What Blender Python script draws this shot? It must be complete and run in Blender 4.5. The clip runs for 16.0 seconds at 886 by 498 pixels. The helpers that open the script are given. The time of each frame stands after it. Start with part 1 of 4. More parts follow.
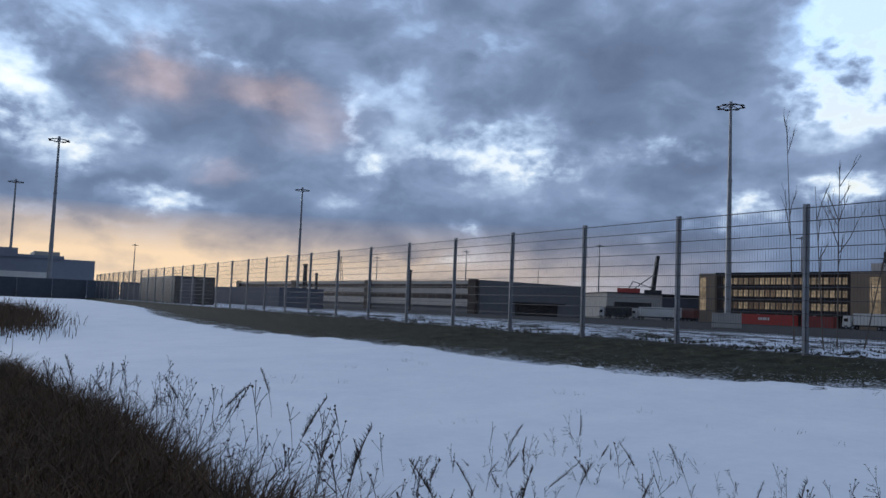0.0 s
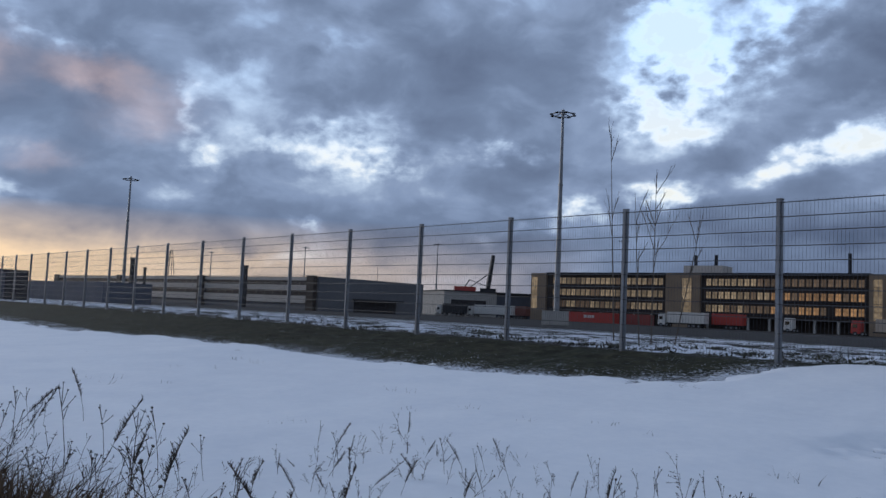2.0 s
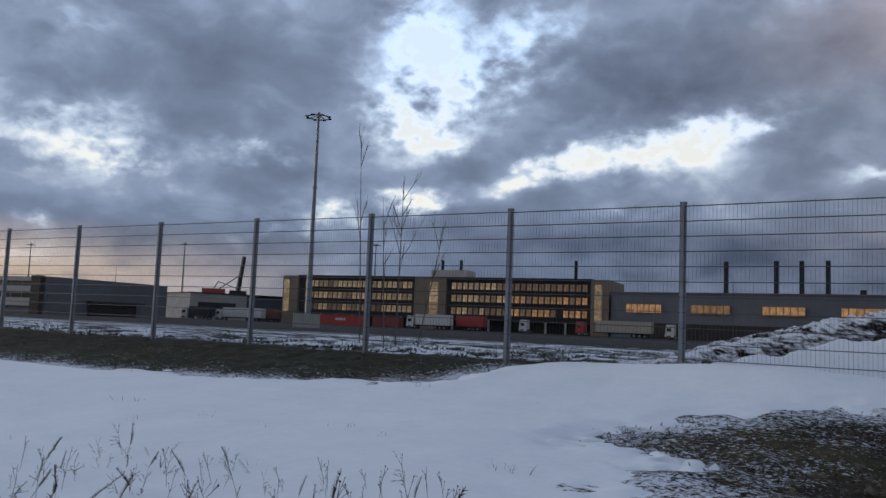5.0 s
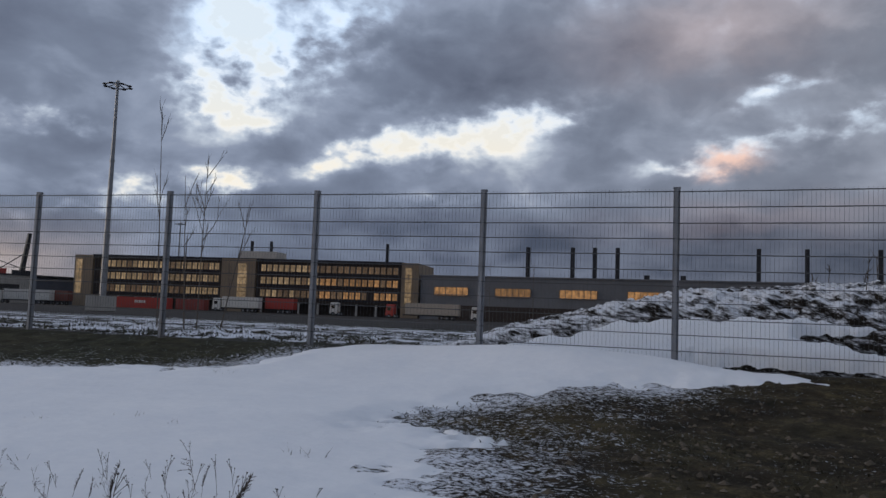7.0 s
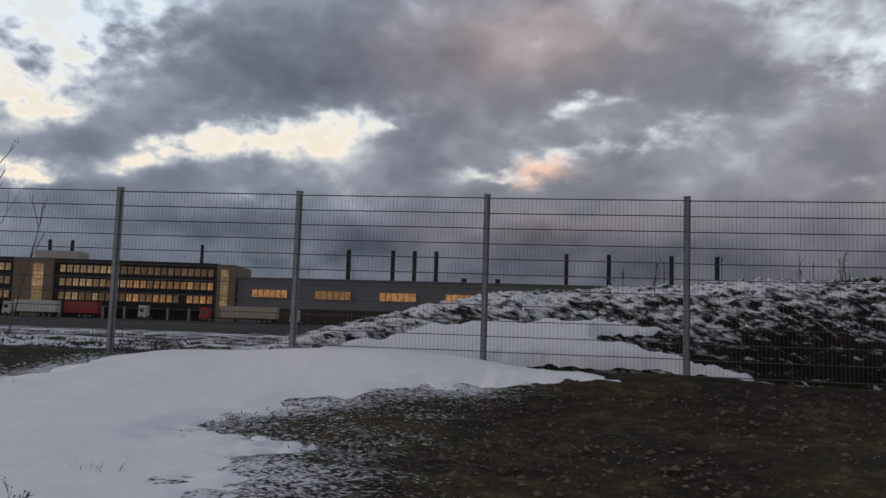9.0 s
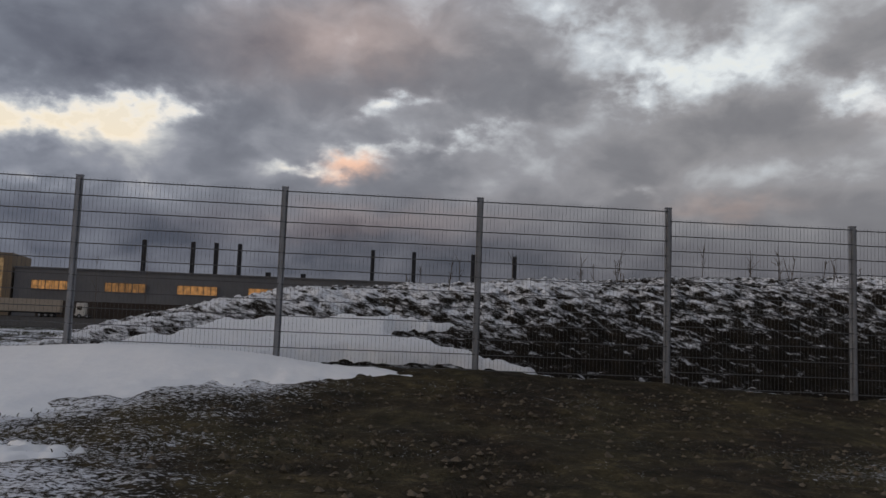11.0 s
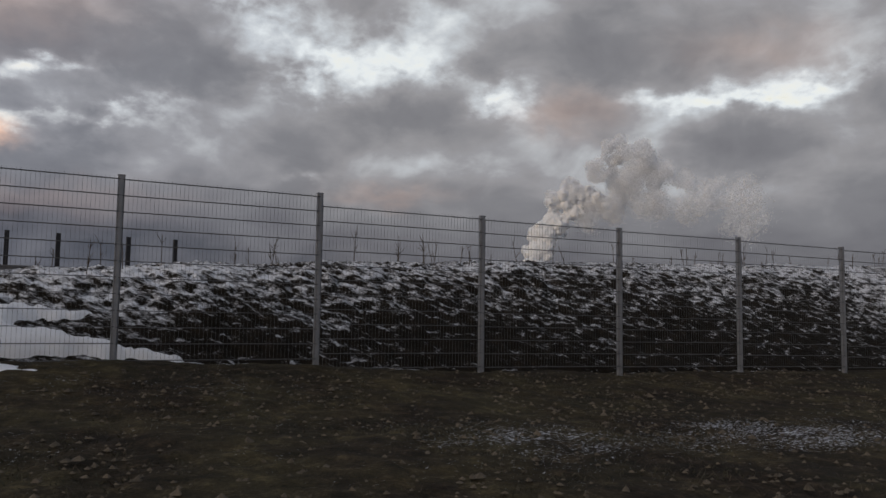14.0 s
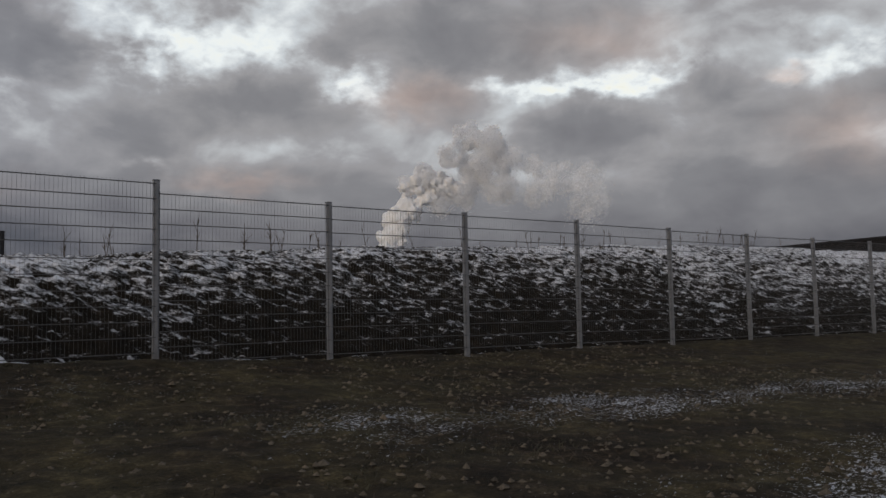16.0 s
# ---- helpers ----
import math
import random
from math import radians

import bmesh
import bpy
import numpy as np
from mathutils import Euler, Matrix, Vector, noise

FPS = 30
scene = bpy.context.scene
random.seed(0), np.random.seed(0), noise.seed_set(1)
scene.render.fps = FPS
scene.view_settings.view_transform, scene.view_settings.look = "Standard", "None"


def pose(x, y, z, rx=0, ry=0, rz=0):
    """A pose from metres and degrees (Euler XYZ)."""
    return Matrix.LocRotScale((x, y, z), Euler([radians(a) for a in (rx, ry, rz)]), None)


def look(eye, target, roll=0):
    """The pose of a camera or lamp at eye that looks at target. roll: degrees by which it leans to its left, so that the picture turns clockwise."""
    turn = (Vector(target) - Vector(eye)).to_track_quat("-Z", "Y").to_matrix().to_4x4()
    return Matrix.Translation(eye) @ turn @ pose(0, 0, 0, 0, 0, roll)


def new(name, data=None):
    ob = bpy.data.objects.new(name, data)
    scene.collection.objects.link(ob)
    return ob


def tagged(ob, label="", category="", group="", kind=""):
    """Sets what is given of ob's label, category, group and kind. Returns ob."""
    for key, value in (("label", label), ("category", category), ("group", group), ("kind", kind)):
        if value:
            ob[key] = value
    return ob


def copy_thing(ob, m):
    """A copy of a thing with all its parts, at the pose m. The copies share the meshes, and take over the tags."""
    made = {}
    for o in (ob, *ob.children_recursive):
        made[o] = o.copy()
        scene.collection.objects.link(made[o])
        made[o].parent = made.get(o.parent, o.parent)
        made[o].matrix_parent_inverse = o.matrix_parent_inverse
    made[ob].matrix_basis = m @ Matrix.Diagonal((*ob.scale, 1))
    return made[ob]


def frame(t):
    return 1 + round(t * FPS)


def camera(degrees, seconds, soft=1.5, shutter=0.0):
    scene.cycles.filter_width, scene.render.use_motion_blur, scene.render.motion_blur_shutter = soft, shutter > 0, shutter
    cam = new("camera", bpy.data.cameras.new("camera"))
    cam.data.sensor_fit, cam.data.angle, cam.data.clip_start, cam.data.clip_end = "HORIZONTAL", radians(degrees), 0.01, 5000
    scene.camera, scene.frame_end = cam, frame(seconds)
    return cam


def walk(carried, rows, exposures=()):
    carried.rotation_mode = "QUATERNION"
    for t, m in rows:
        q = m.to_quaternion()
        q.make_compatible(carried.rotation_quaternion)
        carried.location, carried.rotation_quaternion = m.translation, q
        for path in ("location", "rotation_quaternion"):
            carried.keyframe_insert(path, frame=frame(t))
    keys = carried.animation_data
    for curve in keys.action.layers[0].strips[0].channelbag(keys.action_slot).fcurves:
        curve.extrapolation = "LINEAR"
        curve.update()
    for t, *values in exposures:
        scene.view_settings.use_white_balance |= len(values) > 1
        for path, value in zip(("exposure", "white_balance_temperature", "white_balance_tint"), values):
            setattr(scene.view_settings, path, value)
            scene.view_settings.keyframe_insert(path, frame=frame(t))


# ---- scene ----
cam = camera(57.46, 16.0)
ROWS = [
    (0.0, -0.144, -0.192, 1.477, 94.11, -2.30, 59.38),
    (0.5, -0.141, -0.174, 1.485, 94.35, -1.73, 56.83),
    (1.0, -0.153, -0.160, 1.484, 94.00, -2.31, 54.16),
    (1.5, -0.153, -0.128, 1.477, 94.09, -2.34, 50.45),
    (2.0, -0.143, -0.117, 1.481, 94.39, -2.56, 48.01),
    (2.5, -0.129, -0.094, 1.477, 94.37, -2.37, 45.26),
    (3.0, -0.108, -0.084, 1.484, 94.54, -1.98, 42.32),
    (3.5, -0.095, -0.079, 1.490, 94.78, -2.23, 39.45),
    (4.0, -0.084, -0.058, 1.483, 94.99, -2.41, 36.58),
    (6.5, -0.000, -0.000, 1.500, 94.94, -2.06, 20.75),
    (7.0, 0.025, 0.008, 1.499, 94.61, -2.19, 17.32),
    (7.5, 0.036, 0.008, 1.501, 94.81, -2.15, 14.44),
    (8.0, 0.058, 0.010, 1.505, 95.09, -1.83, 11.34),
    (8.5, 0.078, 0.014, 1.503, 95.19, -1.78, 7.97),
    (11.0, 0.227, 0.029, 1.509, 95.38, -2.11, -9.03),
    (11.5, 0.263, 0.042, 1.503, 95.10, -2.14, -12.98),
    (12.0, 0.312, 0.034, 1.507, 95.79, -1.49, -16.95),
    (12.5, 0.337, 0.018, 1.515, 95.98, -1.55, -20.63),
    (13.0, 0.361, 0.026, 1.515, 95.50, -0.91, -24.23),
    (13.5, 0.395, 0.020, 1.504, 95.56, -0.69, -27.92),
    (14.0, 0.418, 0.020, 1.508, 94.87, -0.78, -32.36),
    (14.5, 0.440, 0.002, 1.507, 94.70, -0.43, -35.20),
    (15.0, 0.463, -0.014, 1.497, 94.69, -0.13, -37.46),
    (15.5, 0.476, -0.030, 1.495, 94.33, 0.20, -39.53),
    (16.0, 0.500, -0.055, 1.508, 93.83, 1.06, -42.51),
]

EXPOSURES = [(0.0, 0.34, 5520, 7), (4.0, 0.32, 5930, 8), (6.5, 0.30, 6320, 9), (8.5, 0.26, 7050, 11), (11.0, 0.20, 7500, 11), (14.0, 0.25, 7500, 11), (16.0, 0.33, 7550, 10)]
walk(cam, [(t, pose(x, y, z, rx, ry, rz)) for t, x, y, z, rx, ry, rz in ROWS], EXPOSURES)


# ---- light: a cloudy sky at dusk, the sun low behind cloud on the left ----
# clouds: yaw, height, half width and half height in degrees, slant, strength
SKY_BRIGHT_A = [
    (88.5, 12.0, 1.4, 2.12, 9, 0.3), (87.9, 15.3, 2.2, 1.07, 31, 0.12), (86.6, 10.0, 2.7, 1.79, 8, 0.3), (85.0, 16.0, 7.6, 3.28, 10, 0.13),
    (84.9, 4.9, 4.0, 0.36, 0, 0.2), (84.1, 9.3, 1.3, 1.02, 7, 0.26), (81.0, 10.7, 0.6, 0.82, 7, 0.2), (78.8, 6.5, 2.9, 0.57, -6, 0.36),
    (75.4, 16.2, 3.2, 0.54, -1, 0.18), (72.2, 15.5, 2.8, 0.71, -2, 0.14), (67.4, 7.0, 1.3, 0.79, 3, 0.18), (66.2, 12.9, 0.6, 1.67, 14, 0.3),
    (65.6, 9.7, 1.8, 0.8, 3, 0.38), (63.8, 15.4, 2.1, 1.2, 23, 0.14), (60.5, 3.0, 3.0, 0.56, 2, 0.28), (59.2, 10.9, 3.1, 0.72, -10, 0.32),
]
SKY_BRIGHT_B = [
    (58.1, 5.4, 1.3, 0.36, -8, 0.36), (57.4, 17.2, 1.7, 1.8, 41, 0.16), (54.9, 9.7, 1.8, 0.88, 1, 0.25), (54.5, 11.4, 3.5, 1.6, -14, 0.42),
    (45.2, 5.3, 1.4, 0.28, 5, 0.3), (44.5, 11.3, 3.2, 0.54, -5, 0.28), (42.6, 5.8, 1.6, 0.36, 5, 0.25), (41.9, 11.3, 1.0, 0.53, -1, 0.2),
    (39.5, 5.9, 1.2, 0.48, 2, 0.28), (39.0, 7.1, 2.3, 0.49, 0, 0.3), (38.7, 7.8, 2.0, 0.48, 1, 0.3), (35.3, 14.6, 2.1, 1.19, 0, 0.2),
    (34.6, 14.4, 0.9, 1.63, 18, 0.25), (33.8, 19.9, 2.1, 2.37, -1, 0.25), (33.6, 8.6, 2.4, 0.63, 1, 0.38), (33.3, 17.1, 2.3, 3.41, -6, 0.3),
]
SKY_BRIGHT_C = [
    (32.9, 13.1, 1.5, 0.79, -4, 0.25), (32.7, 8.4, 1.7, 0.72, -2, 0.42), (32.1, 13.0, 1.9, 1.42, 0, 0.46), (30.4, 18.2, 3.5, 3.33, 18, 0.4),
    (29.2, 16.1, 2.0, 1.48, -2, 0.28), (26.3, 9.8, 1.4, 0.48, 4, 0.34), (25.1, 19.4, 2.4, 2.1, 17, 0.34), (23.6, 11.1, 3.2, 0.72, 17, 0.42),
    (21.6, 12.8, 0.4, 0.48, 3, 0.2), (20.5, 14.8, 3.3, 0.4, 15, 0.12), (18.4, 12.3, 3.9, 0.96, 12, 0.5), (17.0, 8.2, 2.4, 0.56, 2, 0.2),
    (12.9, 13.2, 3.9, 1.44, 23, 0.5), (9.1, 13.8, 1.6, 0.63, 10, 0.2), (0.9, 10.5, 2.3, 0.42, 3, 0.34), (-3.4, 11.8, 3.4, 0.52, 13, 0.34),
]
SKY_BRIGHT_D = [
    (-5.0, 15.5, 3.7, 0.52, 15, 0.14), (-5.0, 15.5, 2.3, 0.52, 13, 0.14), (-5.5, 15.4, 2.3, 0.44, 11, 0.16), (-8.9, 12.8, 2.0, 0.5, 16, 0.3),
    (-12.0, 13.6, 2.1, 1.04, 11, 0.2), (-16.3, 21.5, 3.4, 1.19, -1, 0.2), (-20.7, 20.3, 2.9, 1.96, 18, 0.24), (-21.7, 9.4, 1.1, 0.37, 2, 0.15),
    (-21.8, 16.1, 1.6, 1.04, 2, 0.24), (-22.4, 9.5, 1.6, 0.36, 2, 0.2), (-23.8, 18.1, 2.4, 0.95, 5, 0.2), (-25.2, 17.2, 4.2, 1.84, 5, 0.36),
    (-29.8, 17.9, 2.4, 1.35, 17, 0.26), (-30.8, 21.0, 5.1, 1.12, 9, 0.2), (-32.1, 10.7, 5.6, 0.55, 1, 0.08), (-32.5, 17.0, 2.1, 0.72, -1, 0.26),
]
SKY_BRIGHT_E = [
    (-35.6, 15.0, 1.9, 0.72, -5, 0.18), (-36.5, 15.4, 1.6, 1.03, -2, 0.22), (-37.0, 15.3, 1.7, 1.0, 0, 0.22), (-45.8, 10.9, 3.1, 2.2, 18, 0.16),
    (-46.5, 7.8, 3.2, 1.2, -2, 0.08), (-47.6, 14.9, 3.7, 0.45, -3, 0.22), (-49.7, 14.9, 3.9, 0.52, -3, 0.26), (-52.5, 8.4, 3.2, 1.42, -3, 0.1),
    (-54.9, 14.8, 2.8, 0.68, 2, 0.44), (-57.4, 15.3, 4.4, 0.85, 7, 0.38), (-68.2, 17.1, 2.3, 0.73, -9, 0.18), (-69.8, 15.0, 3.2, 0.86, 7, 0.42),
]
SKY_DARK_A = [
    (88.3, 7.1, 1.4, 1.41, 6, 0.14), (83.5, 13.4, 3.0, 2.21, 8, 0.16), (83.4, 7.3, 2.8, 0.66, 6, 0.16), (74.4, 12.7, 6.6, 3.11, 0, 0.2),
    (72.0, 5.1, 4.3, 1.41, 3, 0.14), (69.3, 18.8, 6.3, 2.37, 5, 0.14), (65.3, 4.3, 3.6, 1.04, 3, 0.1), (61.3, 8.7, 3.4, 1.28, 3, 0.15),
    (49.0, 4.8, 5.1, 0.87, 1, 0.15), (47.2, 9.2, 5.2, 1.64, 0, 0.16), (46.2, 16.8, 9.4, 4.09, -6, 0.24), (38.7, 9.9, 3.4, 1.27, -1, 0.12),
    (32.8, 15.0, 1.2, 1.74, 6, 0.15), (32.5, 15.6, 0.9, 1.58, -1, 0.12), (29.2, 11.9, 3.6, 1.41, 5, 0.15), (27.8, 10.6, 2.4, 1.32, -1, 0.15),
]
SKY_DARK_B = [
    (22.6, 6.5, 8.3, 1.7, 0, 0.18), (18.8, 16.9, 5.8, 2.13, 10, 0.22), (17.7, 9.9, 4.4, 0.8, 9, 0.1), (14.1, 17.9, 8.8, 3.4, 7, 0.18),
    (10.8, 17.5, 8.0, 2.28, 8, 0.1), (6.9, 5.6, 16.6, 1.89, 1, 0.22), (5.5, 12.2, 3.6, 1.57, 0, 0.12), (2.9, 13.7, 4.9, 1.34, 11, 0.12),
    (1.4, 17.2, 10.5, 2.88, 5, 0.14), (-5.5, 5.7, 9.7, 1.85, 3, 0.14), (-6.9, 10.2, 4.5, 1.02, 6, 0.12), (-8.6, 17.5, 4.5, 1.44, 3, 0.12),
    (-8.6, 17.0, 5.6, 1.29, 15, 0.1), (-15.2, 16.4, 5.4, 1.67, 6, 0.14), (-16.2, 16.0, 4.5, 1.65, 13, 0.12), (-17.4, 10.0, 10.1, 1.58, 1, 0.1),
]
SKY_DARK_C = [
    (-27.6, 13.6, 5.1, 2.12, -2, 0.18), (-33.7, 8.3, 4.8, 1.58, 0, 0.08), (-35.7, 18.1, 1.9, 1.79, -7, 0.14), (-43.6, 18.8, 8.2, 2.12, 1, 0.14),
    (-46.4, 18.3, 9.7, 2.2, 3, 0.14), (-52.1, 11.9, 4.9, 2.01, -5, 0.16), (-57.2, 10.4, 7.5, 2.17, -4, 0.16), (-65.4, 6.9, 6.0, 1.33, -4, 0.1),
    (-68.0, 12.1, 4.8, 1.45, 2, 0.1),
]
SKY_PINK_A = [
    (79.7, 14.5, 2.0, 1.44, 8, 0.8), (75.3, 8.6, 1.6, 0.54, 5, 0.3), (72.0, 14.1, 2.8, 0.94, -1, 0.9), (68.9, 12.2, 2.4, 1.19, 4, 0.45),
    (-0.7, 19.5, 7.6, 2.58, 5, 0.36), (-2.0, 10.8, 1.7, 0.49, 5, 1.3), (-3.4, 7.0, 8.0, 1.04, 3, 0.24), (-28.5, 8.7, 3.2, 0.56, 1, 0.24),
    (-41.0, 14.5, 2.9, 1.2, -1, 0.28), (-54.0, 17.8, 4.5, 1.42, -5, 0.2), (-66.4, 14.5, 1.1, 0.44, -8, 0.3), (-69.6, 10.3, 3.1, 1.72, -6, 0.24),
]


class Net:
    """Small helper to wire node trees."""

    def __init__(self, tree):
        self.tree = tree
        tree.nodes.clear()

    def node(self, kind, **given):
        n = self.tree.nodes.new(kind)
        for key, value in given.items():
            setattr(n, key, value)
        return n

    def link(self, a, b):
        self.tree.links.new(a, b)

    def put(self, value, socket):
        if isinstance(value, bpy.types.NodeSocket):
            self.link(value, socket)
        else:
            socket.default_value = value

    def math(self, op, a, b=0.0, c=0.0, clamp=False):
        n = self.node("ShaderNodeMath", operation=op, use_clamp=clamp)
        for value, socket in zip((a, b, c), n.inputs):
            self.put(value, socket)
        return n.outputs[0]

    def ramp(self, fac, stops, smooth=False):
        n = self.node("ShaderNodeValToRGB")
        n.color_ramp.interpolation = "EASE" if smooth else "LINEAR"
        els = n.color_ramp.elements
        while len(els) < len(stops):
            els.new(0.5)
        for el, (pos, col) in zip(els, stops):
            el.position, el.color = pos, (*col, 1.0) if len(col) == 3 else col
        self.put(fac, n.inputs[0])
        return n.outputs[0]

    def mix(self, fac, a, b):
        n = self.node("ShaderNodeMix", data_type="RGBA")
        self.put(fac, n.inputs[0])
        self.put(a if isinstance(a, bpy.types.NodeSocket) else (*a, 1.0), n.inputs[6])
        self.put(b if isinstance(b, bpy.types.NodeSocket) else (*b, 1.0), n.inputs[7])
        return n.outputs[2]

    def noise(self, vector, scale, detail=4.0, rough=0.55, distortion=0.0):
        n = self.node("ShaderNodeTexNoise")
        if vector is not None:
            self.link(vector, n.inputs["Vector"])
        n.inputs["Scale"].default_value, n.inputs["Detail"].default_value = scale, detail
        n.inputs["Roughness"].default_value, n.inputs["Distortion"].default_value = rough, distortion
        return n.outputs["Fac"]


def make_world():
    world = bpy.data.worlds.new("dusk_sky")
    scene.world = world
    world.use_nodes = True
    w = Net(world.node_tree)
    coord = w.node("ShaderNodeTexCoord").outputs["Generated"]
    split = w.node("ShaderNodeSeparateXYZ")
    w.link(coord, split.inputs[0])
    x, y, z = split.outputs
    yaw = w.math("MULTIPLY", w.math("ARCTAN2", w.math("MULTIPLY", x, -1.0), y), 57.29578)
    el = w.math("MULTIPLY", w.math("ARCSINE", z), 57.29578)

    def packed(a, b):
        n = w.node("ShaderNodeCombineXYZ")
        w.put(a, n.inputs[0])
        w.put(b, n.inputs[1])
        return n.outputs[0]

    # torn edges: the layer is bent by noise at three scales before the clouds are laid in it
    flat = packed(yaw, w.math("MULTIPLY", el, 1.5))
    shifted = packed(w.math("ADD", yaw, 57.0), w.math("MULTIPLY", el, 1.5))
    bend_a = w.math("MULTIPLY", w.math("SUBTRACT", w.noise(flat, 0.30, 7.0, 0.54), 0.5), 5.2)
    bend_b = w.math("MULTIPLY", w.math("SUBTRACT", w.noise(shifted, 0.30, 7.0, 0.54), 0.5), 3.6)
    at = packed(w.math("ADD", yaw, bend_a), w.math("ADD", el, bend_b))

    def dot(v, row):
        n = w.node("ShaderNodeVectorMath", operation="DOT_PRODUCT")
        w.link(v, n.inputs[0])
        n.inputs[1].default_value = row
        return n.outputs["Value"]

    def clouds(rows, swell=1.0):
        total = None
        for a, e, wide, tall, slant, amp in rows:
            off = w.node("ShaderNodeVectorMath", operation="SUBTRACT")
            w.link(at, off.inputs[0])
            off.inputs[1].default_value = (a, e, 0.0)
            c, s = math.cos(radians(slant)), math.sin(radians(slant))
            u = dot(off.outputs[0], (-c / (wide * swell), s / (wide * swell), 0.0))
            v = dot(off.outputs[0], (s / (tall * swell), c / (tall * swell), 0.0))
            r = w.math("MULTIPLY_ADD", u, u, w.math("MULTIPLY", v, v))
            g = w.math("EXPONENT", w.math("MULTIPLY", r, -1.0))
            total = w.math("MULTIPLY", g, amp) if total is None else w.math("MULTIPLY_ADD", g, amp, total)
        return total

    gaps = clouds(SKY_BRIGHT_A + SKY_BRIGHT_B + SKY_BRIGHT_C + SKY_BRIGHT_D + SKY_BRIGHT_E, 1.12)
    thick = clouds(SKY_DARK_A + SKY_DARK_B + SKY_DARK_C, 1.1)
    pink = clouds(SKY_PINK_A, 1.1)
    # billows inside the cloud, in the perspective of a flat layer
    lift = w.math("ADD", w.math("MAXIMUM", z, 0.0), 0.22)
    plane = packed(w.math("DIVIDE", x, lift), w.math("DIVIDE", y, lift))
    big = w.math("SUBTRACT", w.noise(plane, 2.6, 6.0, 0.46), 0.5)
    fine = w.math("SUBTRACT", w.noise(flat, 0.20, 7.0, 0.50, 0.3), 0.5)
    side = w.math("ADD", w.math("DIVIDE", yaw, 180.0), 0.5)
    density = w.math("ADD", w.math("MULTIPLY_ADD", big, 0.40, w.math("MULTIPLY", fine, 0.66)), 0.462)
    density = w.math("MULTIPLY_ADD", thick, 0.85, density)
    torn = w.math("SUBTRACT", w.noise(flat, 0.75, 6.0, 0.52, 0.2), 0.5)
    lace = w.math("MULTIPLY_ADD", torn, -1.7, w.math("MULTIPLY_ADD", fine, -1.2, 0.66))
    density = w.math("SUBTRACT", density, w.math("MULTIPLY", gaps, lace))
    # softer contrast away from the sunset
    soft = w.ramp(side, [(0.32, (0.68, 0.68, 0.68)), (0.52, (1, 1, 1))])
    density = w.math("MULTIPLY_ADD", w.math("SUBTRACT", density, 0.40), soft, 0.40)
    # thicker towards the horizon
    low_haze = w.ramp(w.math("DIVIDE", el, 10.0), [(0.35, (1, 1, 1)), (1.0, (0, 0, 0))])
    density = w.math("MULTIPLY_ADD", low_haze, w.ramp(side, [(0.28, (0.36, 0.36, 0.36)), (0.42, (0.45, 0.45, 0.45)), (0.50, (0.32, 0.32, 0.32)), (0.62, (0.23, 0.23, 0.23)), (0.74, (0.14, 0.14, 0.14))]), density)
    cloud = w.ramp(density, [(0.02, (0.92, 0.92, 0.90)), (0.17, (0.70, 0.74, 0.79)), (0.32, (0.43, 0.49, 0.58)), (0.45, (0.235, 0.268, 0.34)), (0.58, (0.160, 0.186, 0.243)), (0.80, (0.108, 0.125, 0.170)), (1.0, (0.055, 0.068, 0.100))])
    # openings high up show pale blue, low ones are cream
    height = w.ramp(w.math("DIVIDE", el, 25.0), [(0.40, (1.12, 1.0, 0.84)), (0.74, (0.92, 1.0, 1.08))])
    height = w.mix(w.ramp(side, [(0.38, (0, 0, 0)), (0.58, (1, 1, 1))]), (0.86, 0.99, 1.14), height)
    thin = w.ramp(density, [(0.20, (1, 1, 1)), (0.48, (0, 0, 0))])
    aired = w.node("ShaderNodeMix", data_type="RGBA", blend_type="MULTIPLY")
    w.link(thin, aired.inputs[0])
    w.link(cloud, aired.inputs[6])
    w.link(height, aired.inputs[7])
    cloud = aired.outputs[2]
    # cloud is greyer on the far side from the sunset
    east = w.ramp(side, [(0.36, (1.06, 1.0, 0.93)), (0.62, (0.97, 1.0, 1.05))])
    tinted = w.node("ShaderNodeMix", data_type="RGBA", blend_type="MULTIPLY")
    tinted.inputs[0].default_value = 1.0
    w.link(cloud, tinted.inputs[6])
    w.link(east, tinted.inputs[7])
    cloud = tinted.outputs[2]
    # low sun on the cloud edges
    glow = w.math("MULTIPLY", pink, w.ramp(density, [(0.20, (1, 1, 1)), (0.80, (0.30, 0.30, 0.30))]), clamp=True)
    cloud = w.mix(w.math("MULTIPLY", glow, 0.75), cloud, (0.82, 0.52, 0.40))
    # warm band of clear sky low on the left, where the sun has gone down
    low = w.ramp(w.math("DIVIDE", el, 12.0), [(0.0, (1, 1, 1)), (0.24, (0.95, 0.95, 0.95)), (0.50, (0.0, 0.0, 0.0))])
    west = w.ramp(w.math("DIVIDE", yaw, 120.0), [(0.30, (0.0, 0.0, 0.0)), (0.48, (0.5, 0.5, 0.5)), (0.64, (1, 1, 1))])
    band = w.math("MULTIPLY", w.math("MULTIPLY", low, west), w.ramp(w.math("MULTIPLY_ADD", el, 0.012, density), [(0.62, (1, 1, 1)), (0.92, (0.18, 0.18, 0.18))]), clamp=True)
    cloud = w.mix(w.math("MULTIPLY", band, 0.95), cloud, (0.90, 0.60, 0.33))
    # clear sky shows where the cloud is thinnest
    sky = w.node("ShaderNodeTexSky", sky_type="NISHITA", sun_disc=False)
